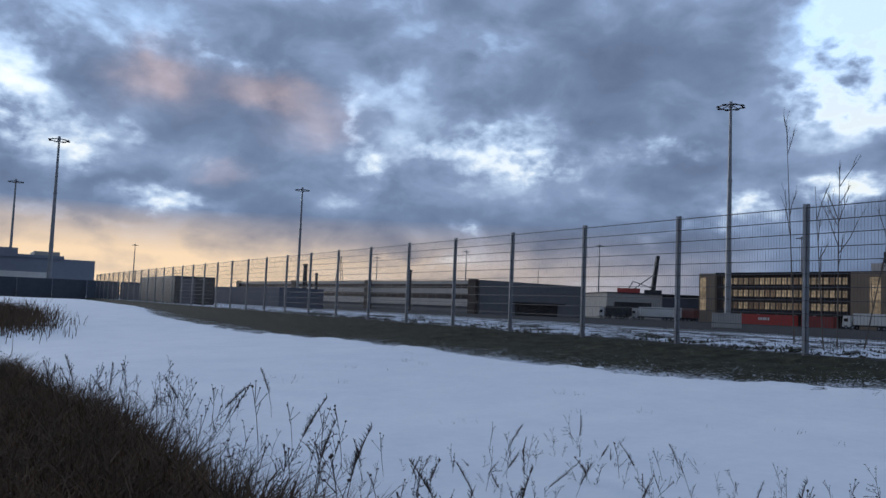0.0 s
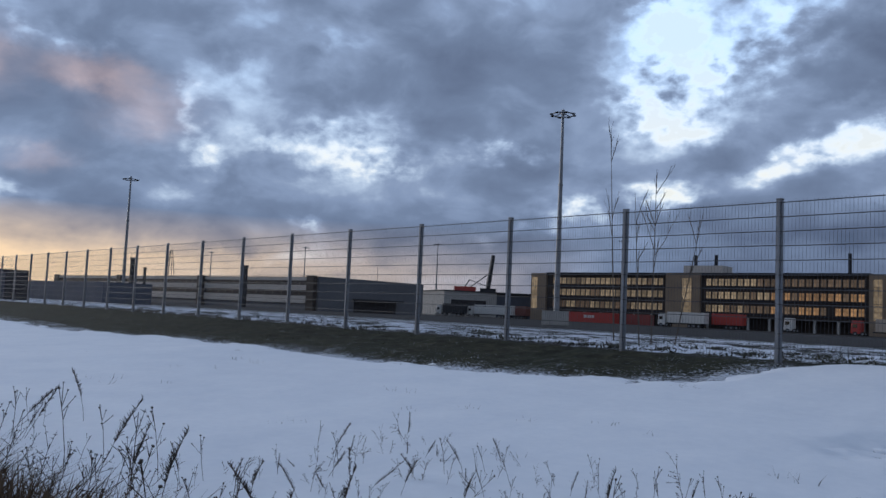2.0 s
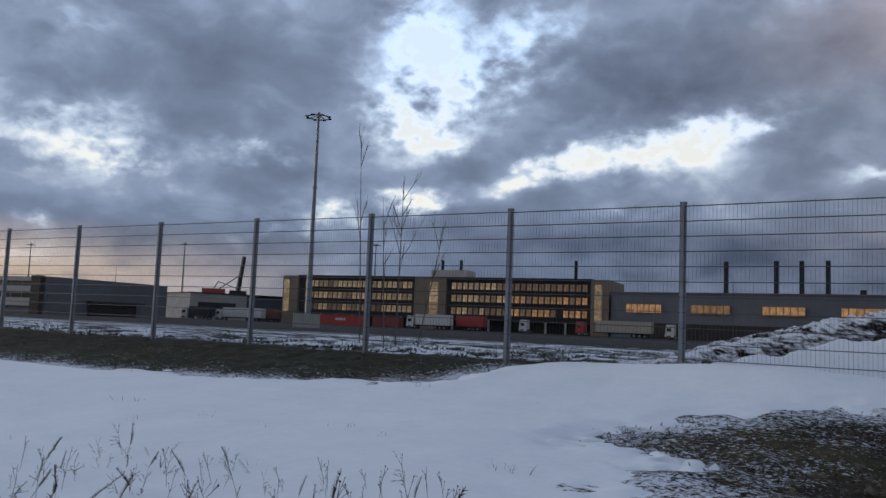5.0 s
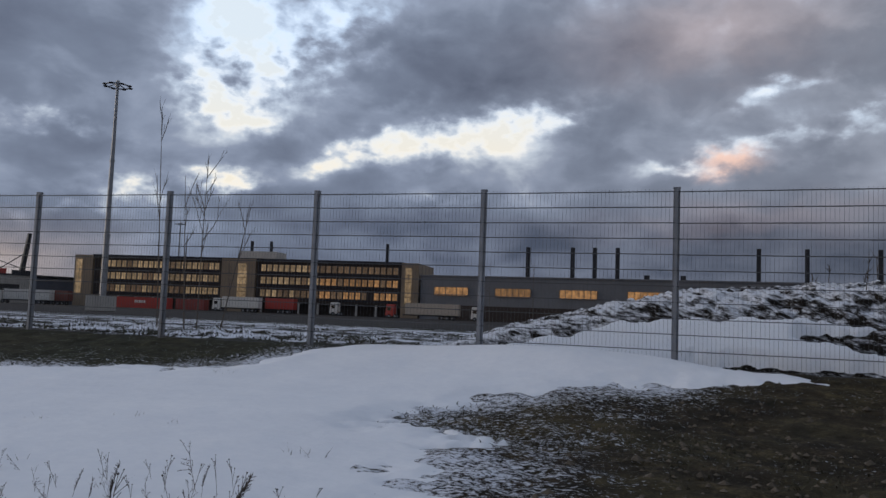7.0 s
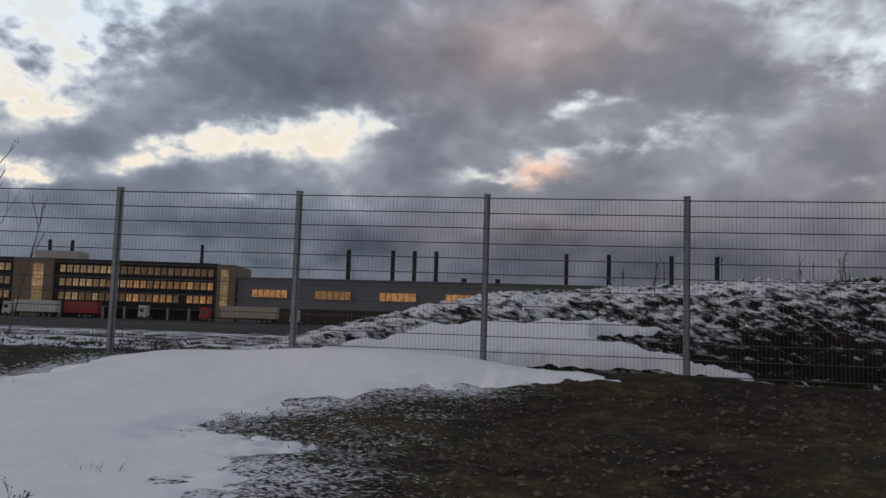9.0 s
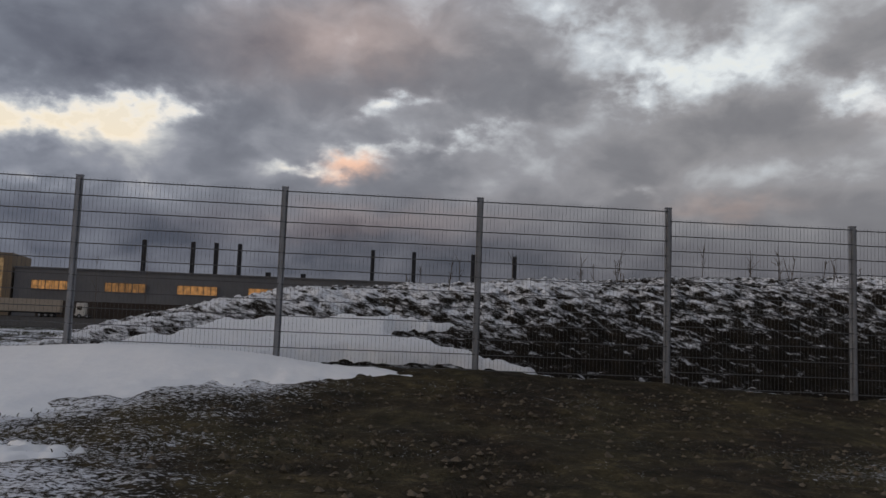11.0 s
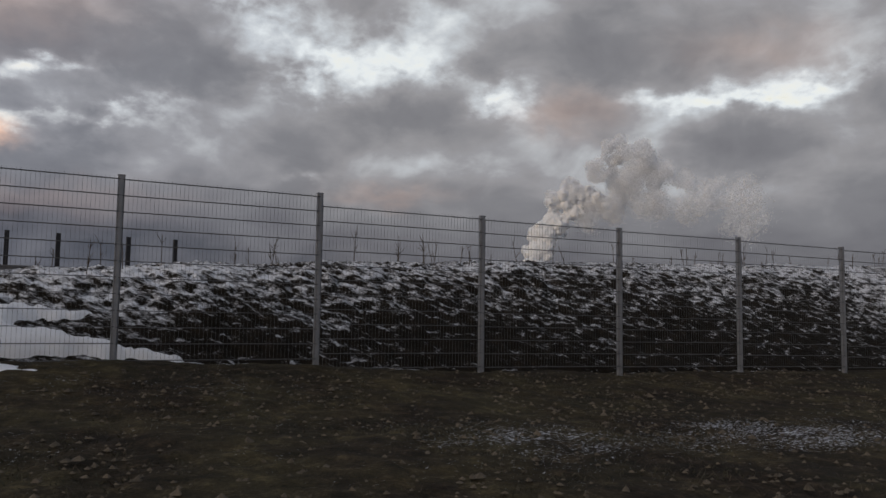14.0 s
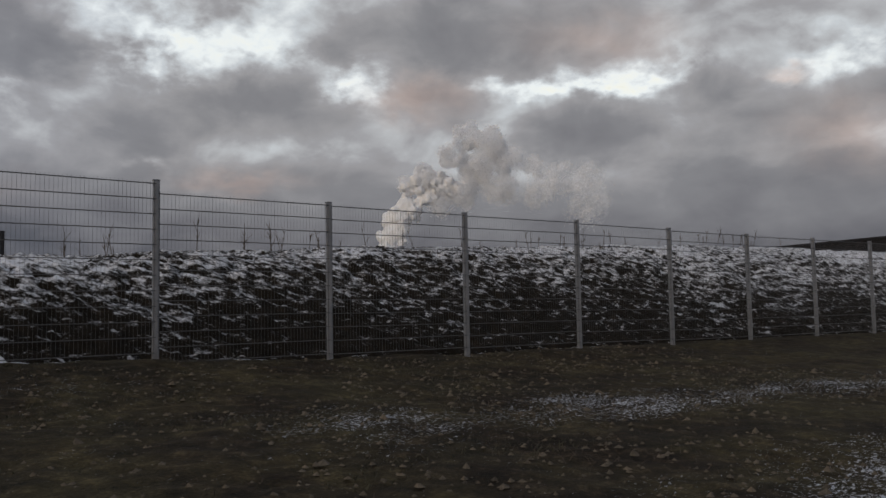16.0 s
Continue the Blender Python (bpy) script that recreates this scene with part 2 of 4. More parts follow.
    sky.sun_elevation, sky.sun_rotation = radians(3.0), radians(-100.0)
    clear = w.node("ShaderNodeBackground")
    w.link(sky.outputs[0], clear.inputs[0])
    clear.inputs[1].default_value = 0.10
    over = w.node("ShaderNodeBackground")
    w.link(cloud, over.inputs[0])
    over.inputs[1].default_value = 1.0
    blend = w.node("ShaderNodeMixShader")
    w.link(w.ramp(density, [(0.0, (0.7, 0.7, 0.7)), (0.2, (1, 1, 1))]), blend.inputs[0])
    w.link(clear.outputs[0], blend.inputs[1])
    w.link(over.outputs[0], blend.inputs[2])
    out = w.node("ShaderNodeOutputWorld")
    w.link(blend.outputs[0], out.inputs[0])


make_world()
sun = new("sun", bpy.data.lights.new("sun", "SUN"))
sun.data.energy, sun.data.angle, sun.data.color = 0.9, radians(15), (1.0, 0.88, 0.76)
sun.matrix_world = look((-40, -7, 8), (0, 0, 0))


# ---- materials ----
def surface(name, low, high, scale=4.0, rough=0.7, metal=0.0, bump=0.2, bump_scale=None, fine=None):
    """Two-scale mottled surface; object coordinates in metres."""
    m = bpy.data.materials.new(name)
    m.use_nodes = True
    n = Net(m.node_tree)
    out, bsdf = n.node("ShaderNodeOutputMaterial"), n.node("ShaderNodeBsdfPrincipled")
    n.link(bsdf.outputs[0], out.inputs[0])
    at = n.node("ShaderNodeTexCoord").outputs["Object"]
    a, b = n.noise(at, scale, 5.0, 0.6), n.noise(at, scale * 9.0 if fine is None else fine, 3.0, 0.6)
    f = n.math("ADD", n.math("MULTIPLY", a, 0.65), n.math("MULTIPLY", b, 0.35))
    n.link(n.ramp(f, [(0.32, low), (0.68, high)]), bsdf.inputs["Base Color"])
    bsdf.inputs["Roughness"].default_value, bsdf.inputs["Metallic"].default_value = rough, metal
    if bump:
        bp = n.node("ShaderNodeBump")
        bp.inputs["Strength"].default_value, bp.inputs["Distance"].default_value = bump, 0.02
        n.link(n.noise(at, bump_scale or scale * 6.0, 4.0, 0.6), bp.inputs["Height"])
        n.link(bp.outputs[0], bsdf.inputs["Normal"])
    return m


def plain(name, colour, rough=0.6, metal=0.0):
    c = Vector(colour)
    return surface(name, tuple(c * 0.85), tuple(c * 1.12), 1.5, rough, metal, 0.0)


def ground_material():
    """Soil and winter grass, with flecks of snow where the dusting attribute says."""
    m = bpy.data.materials.new("soil_and_grass")
    m.use_nodes = True
    n = Net(m.node_tree)
    out, bsdf = n.node("ShaderNodeOutputMaterial"), n.node("ShaderNodeBsdfPrincipled")
    n.link(bsdf.outputs[0], out.inputs[0])
    at = n.node("ShaderNodeTexCoord").outputs["Object"]
    dust = n.node("ShaderNodeAttribute", attribute_name="dust").outputs["Fac"]
    green = n.node("ShaderNodeAttribute", attribute_name="green").outputs["Fac"]
    coarse, mid, fine = n.noise(at, 0.7, 4.0), n.noise(at, 5.0, 5.0, 0.65), n.noise(at, 34.0, 3.0, 0.7)
    f = n.math("ADD", n.math("MULTIPLY", mid, 0.6), n.math("MULTIPLY", fine, 0.4))
    soil = n.ramp(f, [(0.34, (0.004, 0.003, 0.002)), (0.52, (0.018, 0.012, 0.0075)), (0.70, (0.090, 0.064, 0.040))])
    turf = n.ramp(f, [(0.34, (0.011, 0.012, 0.008)), (0.52, (0.029, 0.031, 0.019)), (0.72, (0.072, 0.068, 0.042))])
    soil = n.mix(n.ramp(n.noise(at, 0.9, 5.0, 0.6), [(0.40, (0, 0, 0)), (0.62, (1, 1, 1))]), soil, n.ramp(f, [(0.34, (0.010, 0.008, 0.004)), (0.52, (0.045, 0.035, 0.017)), (0.72, (0.130, 0.102, 0.052))]))
    base = n.mix(n.math("ADD", green, n.math("MULTIPLY", n.math("SUBTRACT", coarse, 0.5), 0.9), clamp=True), soil, turf)
    # flecks lie in streaks along the fence
    stretch = n.node("ShaderNodeMapping")
    stretch.inputs["Scale"].default_value = (0.6, 1.0, 1.0)
    n.link(at, stretch.inputs[0])
    fleck = n.math("ADD", n.math("MULTIPLY", n.noise(stretch.outputs[0], 32.0, 5.0, 0.75), 0.76), n.math("MULTIPLY", n.noise(stretch.outputs[0], 2.2, 5.0, 0.7), 0.24))
    level = n.math("ADD", fleck, n.math("MULTIPLY", n.math("SUBTRACT", dust, 0.5), 0.42))
    white = n.ramp(level, [(0.505, (0, 0, 0)), (0.56, (1, 1, 1))])
    n.link(n.mix(white, base, (0.62, 0.65, 0.72)), bsdf.inputs["Base Color"])
    bsdf.inputs["Roughness"].default_value = 0.92
    bsdf.inputs["Specular IOR Level"].default_value = 0.15
    bp = n.node("ShaderNodeBump")
    bp.inputs["Strength"].default_value, bp.inputs["Distance"].default_value = 0.9, 0.035
    n.link(n.math("ADD", f, n.math("MULTIPLY", white, 0.2)), bp.inputs["Height"])
    n.link(bp.outputs[0], bsdf.inputs["Normal"])
    return m


def mound_material():
    """Dark clods; snow has settled on what faces up."""
    m = bpy.data.materials.new("snow_dusted_clods")
    m.use_nodes = True
    n = Net(m.node_tree)
    out, bsdf = n.node("ShaderNodeOutputMaterial"), n.node("ShaderNodeBsdfPrincipled")
    n.link(bsdf.outputs[0], out.inputs[0])
    at = n.node("ShaderNodeTexCoord").outputs["Object"]
    dust = n.node("ShaderNodeAttribute", attribute_name="dust").outputs["Fac"]
    f = n.math("ADD", n.math("MULTIPLY", n.noise(at, 4.0, 5.0, 0.65), 0.6), n.math("MULTIPLY", n.noise(at, 30.0, 3.0, 0.7), 0.4))
    soil = n.ramp(f, [(0.34, (0.006, 0.005, 0.004)), (0.54, (0.016, 0.013, 0.010)), (0.74, (0.046, 0.034, 0.025))])
    up = n.node("ShaderNodeSeparateXYZ")
    n.link(n.node("ShaderNodeNewGeometry").outputs["Normal"], up.inputs[0])
    stretch = n.node("ShaderNodeMapping")
    # ribs of snow run down the face at a slant
    slant = n.node("ShaderNodeMapping")
    slant.inputs["Rotation"].default_value = (0.0, radians(-24), 0.0)
    n.link(at, slant.inputs[0])
    stretch.inputs["Scale"].default_value = (0.36, 0.8, 1.25)
    n.link(slant.outputs[0], stretch.inputs[0])
    grain = n.math("ADD", n.math("MULTIPLY", n.noise(stretch.outputs[0], 9.5, 7.0, 0.70), 0.72), n.math("MULTIPLY", n.noise(stretch.outputs[0], 24.0, 4.0, 0.7), 0.28))
    k = n.math("ADD", n.math("MULTIPLY", n.math("SUBTRACT", up.outputs[2], 0.76), 0.6), n.math("MULTIPLY", n.math("SUBTRACT", grain, 0.5), 1.5))
    k = n.math("ADD", k, n.math("MULTIPLY", n.math("SUBTRACT", dust, 0.5), 0.8))
    white = n.ramp(n.math("ADD", k, 0.5), [(0.455, (0, 0, 0)), (0.535, (0.38, 0.38, 0.38)), (0.65, (1, 1, 1))])
    n.link(n.mix(white, soil, (0.66, 0.68, 0.73)), bsdf.inputs["Base Color"])
    bsdf.inputs["Roughness"].default_value = 0.95
    bsdf.inputs["Specular IOR Level"].default_value = 0.1
    bp = n.node("ShaderNodeBump")
    bp.inputs["Strength"].default_value, bp.inputs["Distance"].default_value = 0.8, 0.04
    n.link(f, bp.inputs["Height"])
    n.link(bp.outputs[0], bsdf.inputs["Normal"])
    return m


def lit_window(name, colour, strength):
    """A pane of a room with its lamps on; brightness differs from pane to pane."""
    m = bpy.data.materials.new(name)
    m.use_nodes = True
    n = Net(m.node_tree)
    out, bsdf = n.node("ShaderNodeOutputMaterial"), n.node("ShaderNodeBsdfPrincipled")
    n.link(bsdf.outputs[0], out.inputs[0])
    rnd = n.node("ShaderNodeObjectInfo").outputs["Random"]
    at = n.node("ShaderNodeTexCoord").outputs["Object"]
    bsdf.inputs["Base Color"].default_value = (0.03, 0.03, 0.03, 1)
    bsdf.inputs["Roughness"].default_value = 0.12
    bsdf.inputs["Emission Color"].default_value = (*colour, 1)
    room = n.ramp(n.noise(at, 1.1, 3.0), [(0.35, (0.45, 0.45, 0.45)), (0.62, (1.0, 1.0, 1.0))])
    n.link(n.math("MULTIPLY", n.math("MULTIPLY", room, strength), n.math("ADD", 0.45, n.math("MULTIPLY", rnd, 0.75))), bsdf.inputs["Emission Strength"])
    return m


SOIL = ground_material()
CLODS = mound_material()
SNOW = surface("settled_snow", (0.68, 0.71, 0.77), (0.78, 0.80, 0.84), 1.2, 0.85, 0.0, 0.25, 14.0)
STEEL = surface("galvanised_steel", (0.135, 0.148, 0.17), (0.21, 0.225, 0.255), 6.0, 0.55, 0.25, 0.05)
WIRE = surface("coated_wire", (0.048, 0.052, 0.060), (0.080, 0.085, 0.097), 6.0, 0.5, 0.25, 0.0)
MASTGREY = surface("mast_steel", (0.16, 0.17, 0.19), (0.26, 0.27, 0.29), 2.0, 0.5, 0.3, 0.0)
ASPHALT = surface("asphalt", (0.020, 0.019, 0.019), (0.046, 0.042, 0.040), 0.25, 0.85, 0.0, 0.2, 3.0)
CONCRETE = surface("concrete", (0.26, 0.25, 0.24), (0.38, 0.37, 0.35), 0.6, 0.85, 0.0, 0.1)
CLADDING = surface("grey_cladding", (0.105, 0.11, 0.125), (0.145, 0.15, 0.165), 0.12, 0.6, 0.0, 0.0)
CREAM = surface("cream_cladding", (0.40, 0.37, 0.34), (0.52, 0.48, 0.44), 0.2, 0.6, 0.0, 0.0)
DARKBAND = surface("dark_glazing_band", (0.018, 0.018, 0.022), (0.04, 0.04, 0.045), 0.2, 0.25, 0.0, 0.0)
DARKWALL = surface("dark_brown_cladding", (0.030, 0.024, 0.022), (0.055, 0.045, 0.040), 0.3, 0.6, 0.0, 0.0)
TAN = surface("tan_cladding", (0.17, 0.125, 0.085), (0.23, 0.175, 0.12), 0.3, 0.7, 0.0, 0.0)
ROOFDARK = surface("roof_edge", (0.02, 0.021, 0.026), (0.035, 0.037, 0.045), 0.5, 0.6, 0.0, 0.0)
FRAMES = plain("window_frames", (0.10, 0.085, 0.07), 0.5)
GOLD = lit_window("lit_pane", (1.0, 0.70, 0.40), 0.20)
AMBER = lit_window("amber_pane", (1.0, 0.50, 0.19), 0.27)
DIM = lit_window("dim_pane", (1.0, 0.62, 0.36), 0.08)
REDPAINT = plain("red_paint", (0.33, 0.030, 0.022), 0.5)
WHITEPAINT = plain("white_paint", (0.55, 0.54, 0.52), 0.5)
BEIGE = plain("beige_tarpaulin", (0.36, 0.31, 0.26), 0.7)
DARKMETAL = plain("dark_metal", (0.028, 0.030, 0.036), 0.5)
BLUEWALL = surface("blue_grey_wall", (0.060, 0.070, 0.095), (0.095, 0.105, 0.135), 0.4, 0.8, 0.0, 0.0)
# air haze over the distance is mixed into this wall colour
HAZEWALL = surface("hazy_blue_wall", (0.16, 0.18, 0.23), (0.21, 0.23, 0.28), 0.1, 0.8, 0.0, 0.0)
for dull in (ASPHALT, CLADDING, CREAM, DARKBAND, DARKWALL, ROOFDARK, DARKMETAL, BLUEWALL):
    dull.node_tree.nodes["Principled BSDF"].inputs["Specular IOR Level"].default_value = 0.1
RUBBER = plain("rubber", (0.016, 0.016, 0.016), 0.9)
GLASS = plain("dark_glass", (0.015, 0.018, 0.022), 0.1)
BARK = surface("grey_bark", (0.055, 0.045, 0.038), (0.11, 0.09, 0.075), 9.0, 0.9, 0.0, 0.2)
STRAW = surface("dry_grass", (0.020, 0.013, 0.008), (0.140, 0.090, 0.050), 2.2, 0.9, 0.0, 0.0)
WEED = surface("dry_weed", (0.024, 0.018, 0.014), (0.075, 0.056, 0.042), 3.0, 0.9, 0.0, 0.0)
TURFBLADE = surface("winter_turf", (0.014, 0.015, 0.009), (0.050, 0.046, 0.026), 1.2, 0.9, 0.0, 0.0)


def steam_material():
    """Lets light through, so that billows shade softly."""
    m = bpy.data.materials.new("steam")
    m.use_nodes = True
    n = Net(m.node_tree)
    out, both = n.node("ShaderNodeOutputMaterial"), n.node("ShaderNodeMixShader")
    at = n.node("ShaderNodeTexCoord").outputs["Object"]
    tone = n.ramp(n.noise(at, 0.05, 4.0), [(0.3, (0.93, 0.95, 0.98)), (0.7, (0.95, 0.97, 1.0))])
    for kind, slot in (("ShaderNodeBsdfDiffuse", 1), ("ShaderNodeBsdfTranslucent", 2)):
        b = n.node(kind)
        n.link(tone, b.inputs["Color"])
        n.link(b.outputs[0], both.inputs[slot])
    both.inputs[0].default_value = 0.35
    n.link(both.outputs[0], out.inputs[0])
    return m


STEAM = steam_material()


# ---- mesh helpers ----
def mesh_of(name, verts, faces, material, smooth=False):
    me = bpy.data.meshes.new(name)
    me.from_pydata([tuple(v) for v in verts], [], faces)
    for mt in material if isinstance(material, (list, tuple)) else [material]:
        me.materials.append(mt)
    if smooth:
        me.polygons.foreach_set("use_smooth", [True] * len(me.polygons))
    me.update()
    return me


def part(name, bm, material, parent=None, label=""):
    """Links a bmesh as one mesh object under a thing or a part."""
    me = bpy.data.meshes.new(name)
    bm.to_mesh(me)
    bm.free()
    for mt in material if isinstance(material, (list, tuple)) else [material]:
        me.materials.append(mt)
    ob = new(name, me)
    ob.parent = parent
    return tagged(ob, label)


def box(bm, x0, x1, y0, y1, z0, z1, bevel=0.0):
    made = bmesh.ops.create_cube(bm, size=1.0, matrix=Matrix.Translation(((x0 + x1) / 2, (y0 + y1) / 2, (z0 + z1) / 2)) @ Matrix.Diagonal((x1 - x0, y1 - y0, z1 - z0, 1)))
    if bevel:
        edges = list({e for v in made["verts"] for e in v.link_edges})
        bmesh.ops.bevel(bm, geom=edges, offset=bevel, segments=2, affect="EDGES", profile=0.6)
    return bm


def boxed(name, sizes, material, parent=None, label="", bevel=0.0):
    bm = bmesh.new()
    box(bm, *sizes, bevel)
    return part(name, bm, material, parent, label)


def rod(bm, a, b, ra, rb=None, sides=6):
    """A tapered rod from a to b."""
    a, b = Vector(a), Vector(b)
    way = b - a
    turn = way.to_track_quat("Z", "Y").to_matrix().to_4x4()
    bmesh.ops.create_cone(bm, cap_ends=True, segments=sides, radius1=ra, radius2=ra if rb is None else rb, depth=way.length, matrix=Matrix.Translation((a + b) / 2) @ turn)
    return bm


def empty(name, m, label, category, group="", kind=""):
    ob = new(name)
    ob.matrix_world = m
    ob.empty_display_size = 0.3
    return tagged(ob, label, category, group, kind)


def polar(yaw, dist, z=0.0):
    return Vector((-math.sin(radians(yaw)) * dist, math.cos(radians(yaw)) * dist, z))


def hashed(ix, iy, seed):
    h = np.sin(ix * 127.1 + iy * 311.7 + seed * 74.7) * 43758.5453
    return h - np.floor(h)


def value_noise(x, y, seed=0):
    ix, iy = np.floor(x), np.floor(y)
    fx, fy = x - ix, y - iy
    fx, fy = fx * fx * (3 - 2 * fx), fy * fy * (3 - 2 * fy)
    a, b = hashed(ix, iy, seed), hashed(ix + 1, iy, seed)
    c, d = hashed(ix, iy + 1, seed), hashed(ix + 1, iy + 1, seed)
    return (a * (1 - fx) + b * fx) * (1 - fy) + (c * (1 - fx) + d * fx) * fy - 0.5


def fbm(x, y, seed=0, octaves=4, gain=0.5):
    total, amp = 0.0, 1.0
    for i in range(octaves):
        total = total + amp * value_noise(x, y, seed + i)
        x, y, amp = x * 2.03 + 3.1, y * 2.03 - 1.7, amp * gain
    return total


def smooth(a, b, v):
    u = np.clip((v - a) / (b - a), 0, 1)
    return u * u * (3 - 2 * u)


def signed(poly, x, y):
    """Distance to a closed outline, positive inside."""
    best, inside = np.full(np.shape(x), 1e9), np.zeros(np.shape(x), bool)
    for (ax, ay), (bx, by) in zip(poly, poly[1:] + poly[:1]):
        dx, dy = bx - ax, by - ay
        k = np.clip(((x - ax) * dx + (y - ay) * dy) / (dx * dx + dy * dy), 0, 1)
        best = np.minimum(best, np.hypot(x - ax - k * dx, y - ay - k * dy))
        cross = ((ay > y) != (by > y)) & (x < dx * (y - ay) / (dy if dy else 1e-9) + ax)
        inside ^= cross
    return np.where(inside, best, -best)


def sheet(name, xs, ys, zf, material, attrs=(), smooth_shade=True):
    """A height field over the lines xs and ys; zf gives x, y, z for the grid."""
    gx, gy = np.meshgrid(np.asarray(xs, float), np.asarray(ys, float))
    px, py, pz = zf(gx, gy)
    nx, ny = len(xs), len(ys)
    i = (np.arange(ny - 1)[:, None] * nx + np.arange(nx - 1)[None]).ravel()
    me = mesh_of(name, np.stack([px.ravel(), py.ravel(), pz.ravel()], -1).tolist(), np.stack([i, i + 1, i + nx + 1, i + nx], -1).tolist(), material, smooth_shade)
    for key, f in attrs:
        at = me.attributes.new(key, "FLOAT", "POINT")
        at.data.foreach_set("value", np.asarray(f(gx, gy), np.float32).ravel())
    return new(name, me)


# ---- the lie of the land ----
def fence_y(x):
    """The fence's line: straight on the left, then bending towards the camera's side."""
    x = np.asarray(x, float)
    return np.where(x < -6, 10.6, np.where(x < 10, 10.6 - 0.0042 * (x + 6) ** 2, 9.525 - 0.15 * (x - 10)))


def ground_z(x, y):
    x, y = np.asarray(x, float), np.asarray(y, float)
    v = y - fence_y(np.minimum(x, 40)) + 10.6
    top = np.interp(x, [-60, -5, 2.3, 5, 7.3, 9.8, 15, 30], [1.0, 0.98, 0.93, 0.83, 0.72, 0.65, 0.6, 0.5])
    g = np.interp(v, [-40, -5, 0, 3, 5, 6.5, 8, 9.3, 10.4, 14, 45, 60, 150], [0.0, 0.1, 0.15, 0.28, 0.4, 0.5, 0.6, 0.8, 1.0, 0.95, 0.4, 0.28, -0.03])
    g = np.where(v > 12, g * (top + (1 - top) * smooth(14, 30, v)), g * top)
    far = smooth(-20, -45, x) * (1 - smooth(12, 40, v))
    return g * (1 - far) + far * np.maximum(g, 0.85)


MOUND_X = [-4.5, -3.6, -3, -2.4, -1.4, -0.3, 1, 2, 4.2, 7.3, 10, 16, 23, 31, 60]
MOUND_H = [-0.2, 0.12, 0.33, 0.52, 0.77, 1.07, 1.24, 1.34, 1.58, 1.93, 2.16, 2.41, 2.7, 2.75, 2.7]


def mound_z(x, s, rough=True):
    """Height over the plan at s metres behind the mound's foot."""
    y = fence_y(x) + 0.5 + s
    h = np.interp(x, MOUND_X, MOUND_H)
    run = np.maximum(1.3 * h, 0.3)
    p = np.clip(s / run, -0.3, 4)
    rise = np.where(p < 0.75, p, 1 - 0.25 * np.exp(-(p - 0.75) / 0.25))
    z = ground_z(x, fence_y(x) + 0.4) - 0.06 + h * rise - 0.05 * np.maximum(s - run, 0)
    if rough:
        u, v = x * 0.85 - s * 0.5, s * 0.9 + x * 0.42
        clods = 0.6 - 2.0 * np.abs(fbm(u * 3.0, v * 6.0, 11, 4, 0.6))
        z = z + (0.10 * clods + 0.10 * fbm(x * 0.8, s * 0.8, 5, 3) + 0.05 * fbm(u * 7, v * 11, 3, 3, 0.6)) * smooth(-0.25, 0.2, s) * (1 - 0.75 * smooth(3.8, 2.6, x) * smooth(1.15, 0.75, s))
    return y, z


SNOW_EDGE = [
    (-75, -2), (-30, 0.2), (-11.5, 0.5), (-8.2, 1.1), (-5.4, 1.2), (-3.6, 1.5), (-2.4, 2.3), (-1.7, 3.4), (-1.55, 4.8), (-1.6, 5.4), (-1.7, 6.5), (-2.8, 6.85),
    (-2.45, 7.6), (-1.83, 8.35), (-1.04, 9.07), (-0.15, 9.28), (0.7, 9.45), (1.75, 9.82), (1.0, 10.2), (0.2, 10.5), (-0.6, 11.0), (-2.5, 11.3), (-4.3, 10.9), (-5.0, 10.1),
    (-5.4, 9.7), (-5.55, 9.05), (-6.4, 8.65), (-8.1, 8.31), (-10.2, 8.14), (-13, 8.0), (-17.6, 7.9), (-24.2, 6.7), (-32.6, 6.3), (-45, 7.5), (-75, 8.5),
]


def snow_depth(x, y):
    d = signed(SNOW_EDGE, x, y)
    patchy = np.exp(-(((x + 1.9) / 1.3) ** 2 + ((y - 5.9) / 1.3) ** 2))
    streak = smooth(-4.5, -6, x) * smooth(6, 7, y)
    return d + 0.30 * fbm(x * 0.9, y * 1.3, 21, 3) + (0.16 + 0.25 * patchy) * fbm(x * 3.5, y * 5.0, 31, 4, 0.6) + 0.45 * patchy * fbm(x * 6.5, y * 9.0, 35, 3, 0.7) + 0.45 * streak * fbm(x * 0.8, y * 4.5, 61, 4, 0.6)


def dust_amount(x, y):
    """How much snow lies in flecks on the bare ground."""
    d = signed(SNOW_EDGE, x, y)
    v = y - fence_y(np.minimum(x, 40)) + 10.6
    near = np.exp(-np.maximum(-d, 0) / 1.5) * (1 - 0.85 * smooth(-0.6, 1.2, x))
    lane = 0.25 * np.exp(-((v - 6.5 + 0.1 * (x - 6)) / 1.0) ** 2) * smooth(3, 5.5, x)
    lower = 0.32 * smooth(4.2, 2.6, v) * smooth(3, 6, x) + 0.14 * fbm(x * 0.6, y * 1.2, 91, 3)
    behind = np.where(v > 10.75, (0.68 + 0.80 * fbm(x * 1.6, y * 1.1, 88, 4, 0.6)) * smooth(10.9, 11.3, v) - 0.3 * smooth(45, 60, v), 0.0)
    base = 0.18 + 0.0 * x
    strip = np.where((v > 7.5) & (v < 10.75) & (x < -4), 0.24 + 0.42 * np.exp(-np.maximum(-d, 0) / 0.45), 0.0)
    front = np.where(strip > 0, strip, base + 0.42 * near + lane + lower)
    return np.clip(np.maximum(np.where(v > 10.75, 0, front), behind), 0, 1)


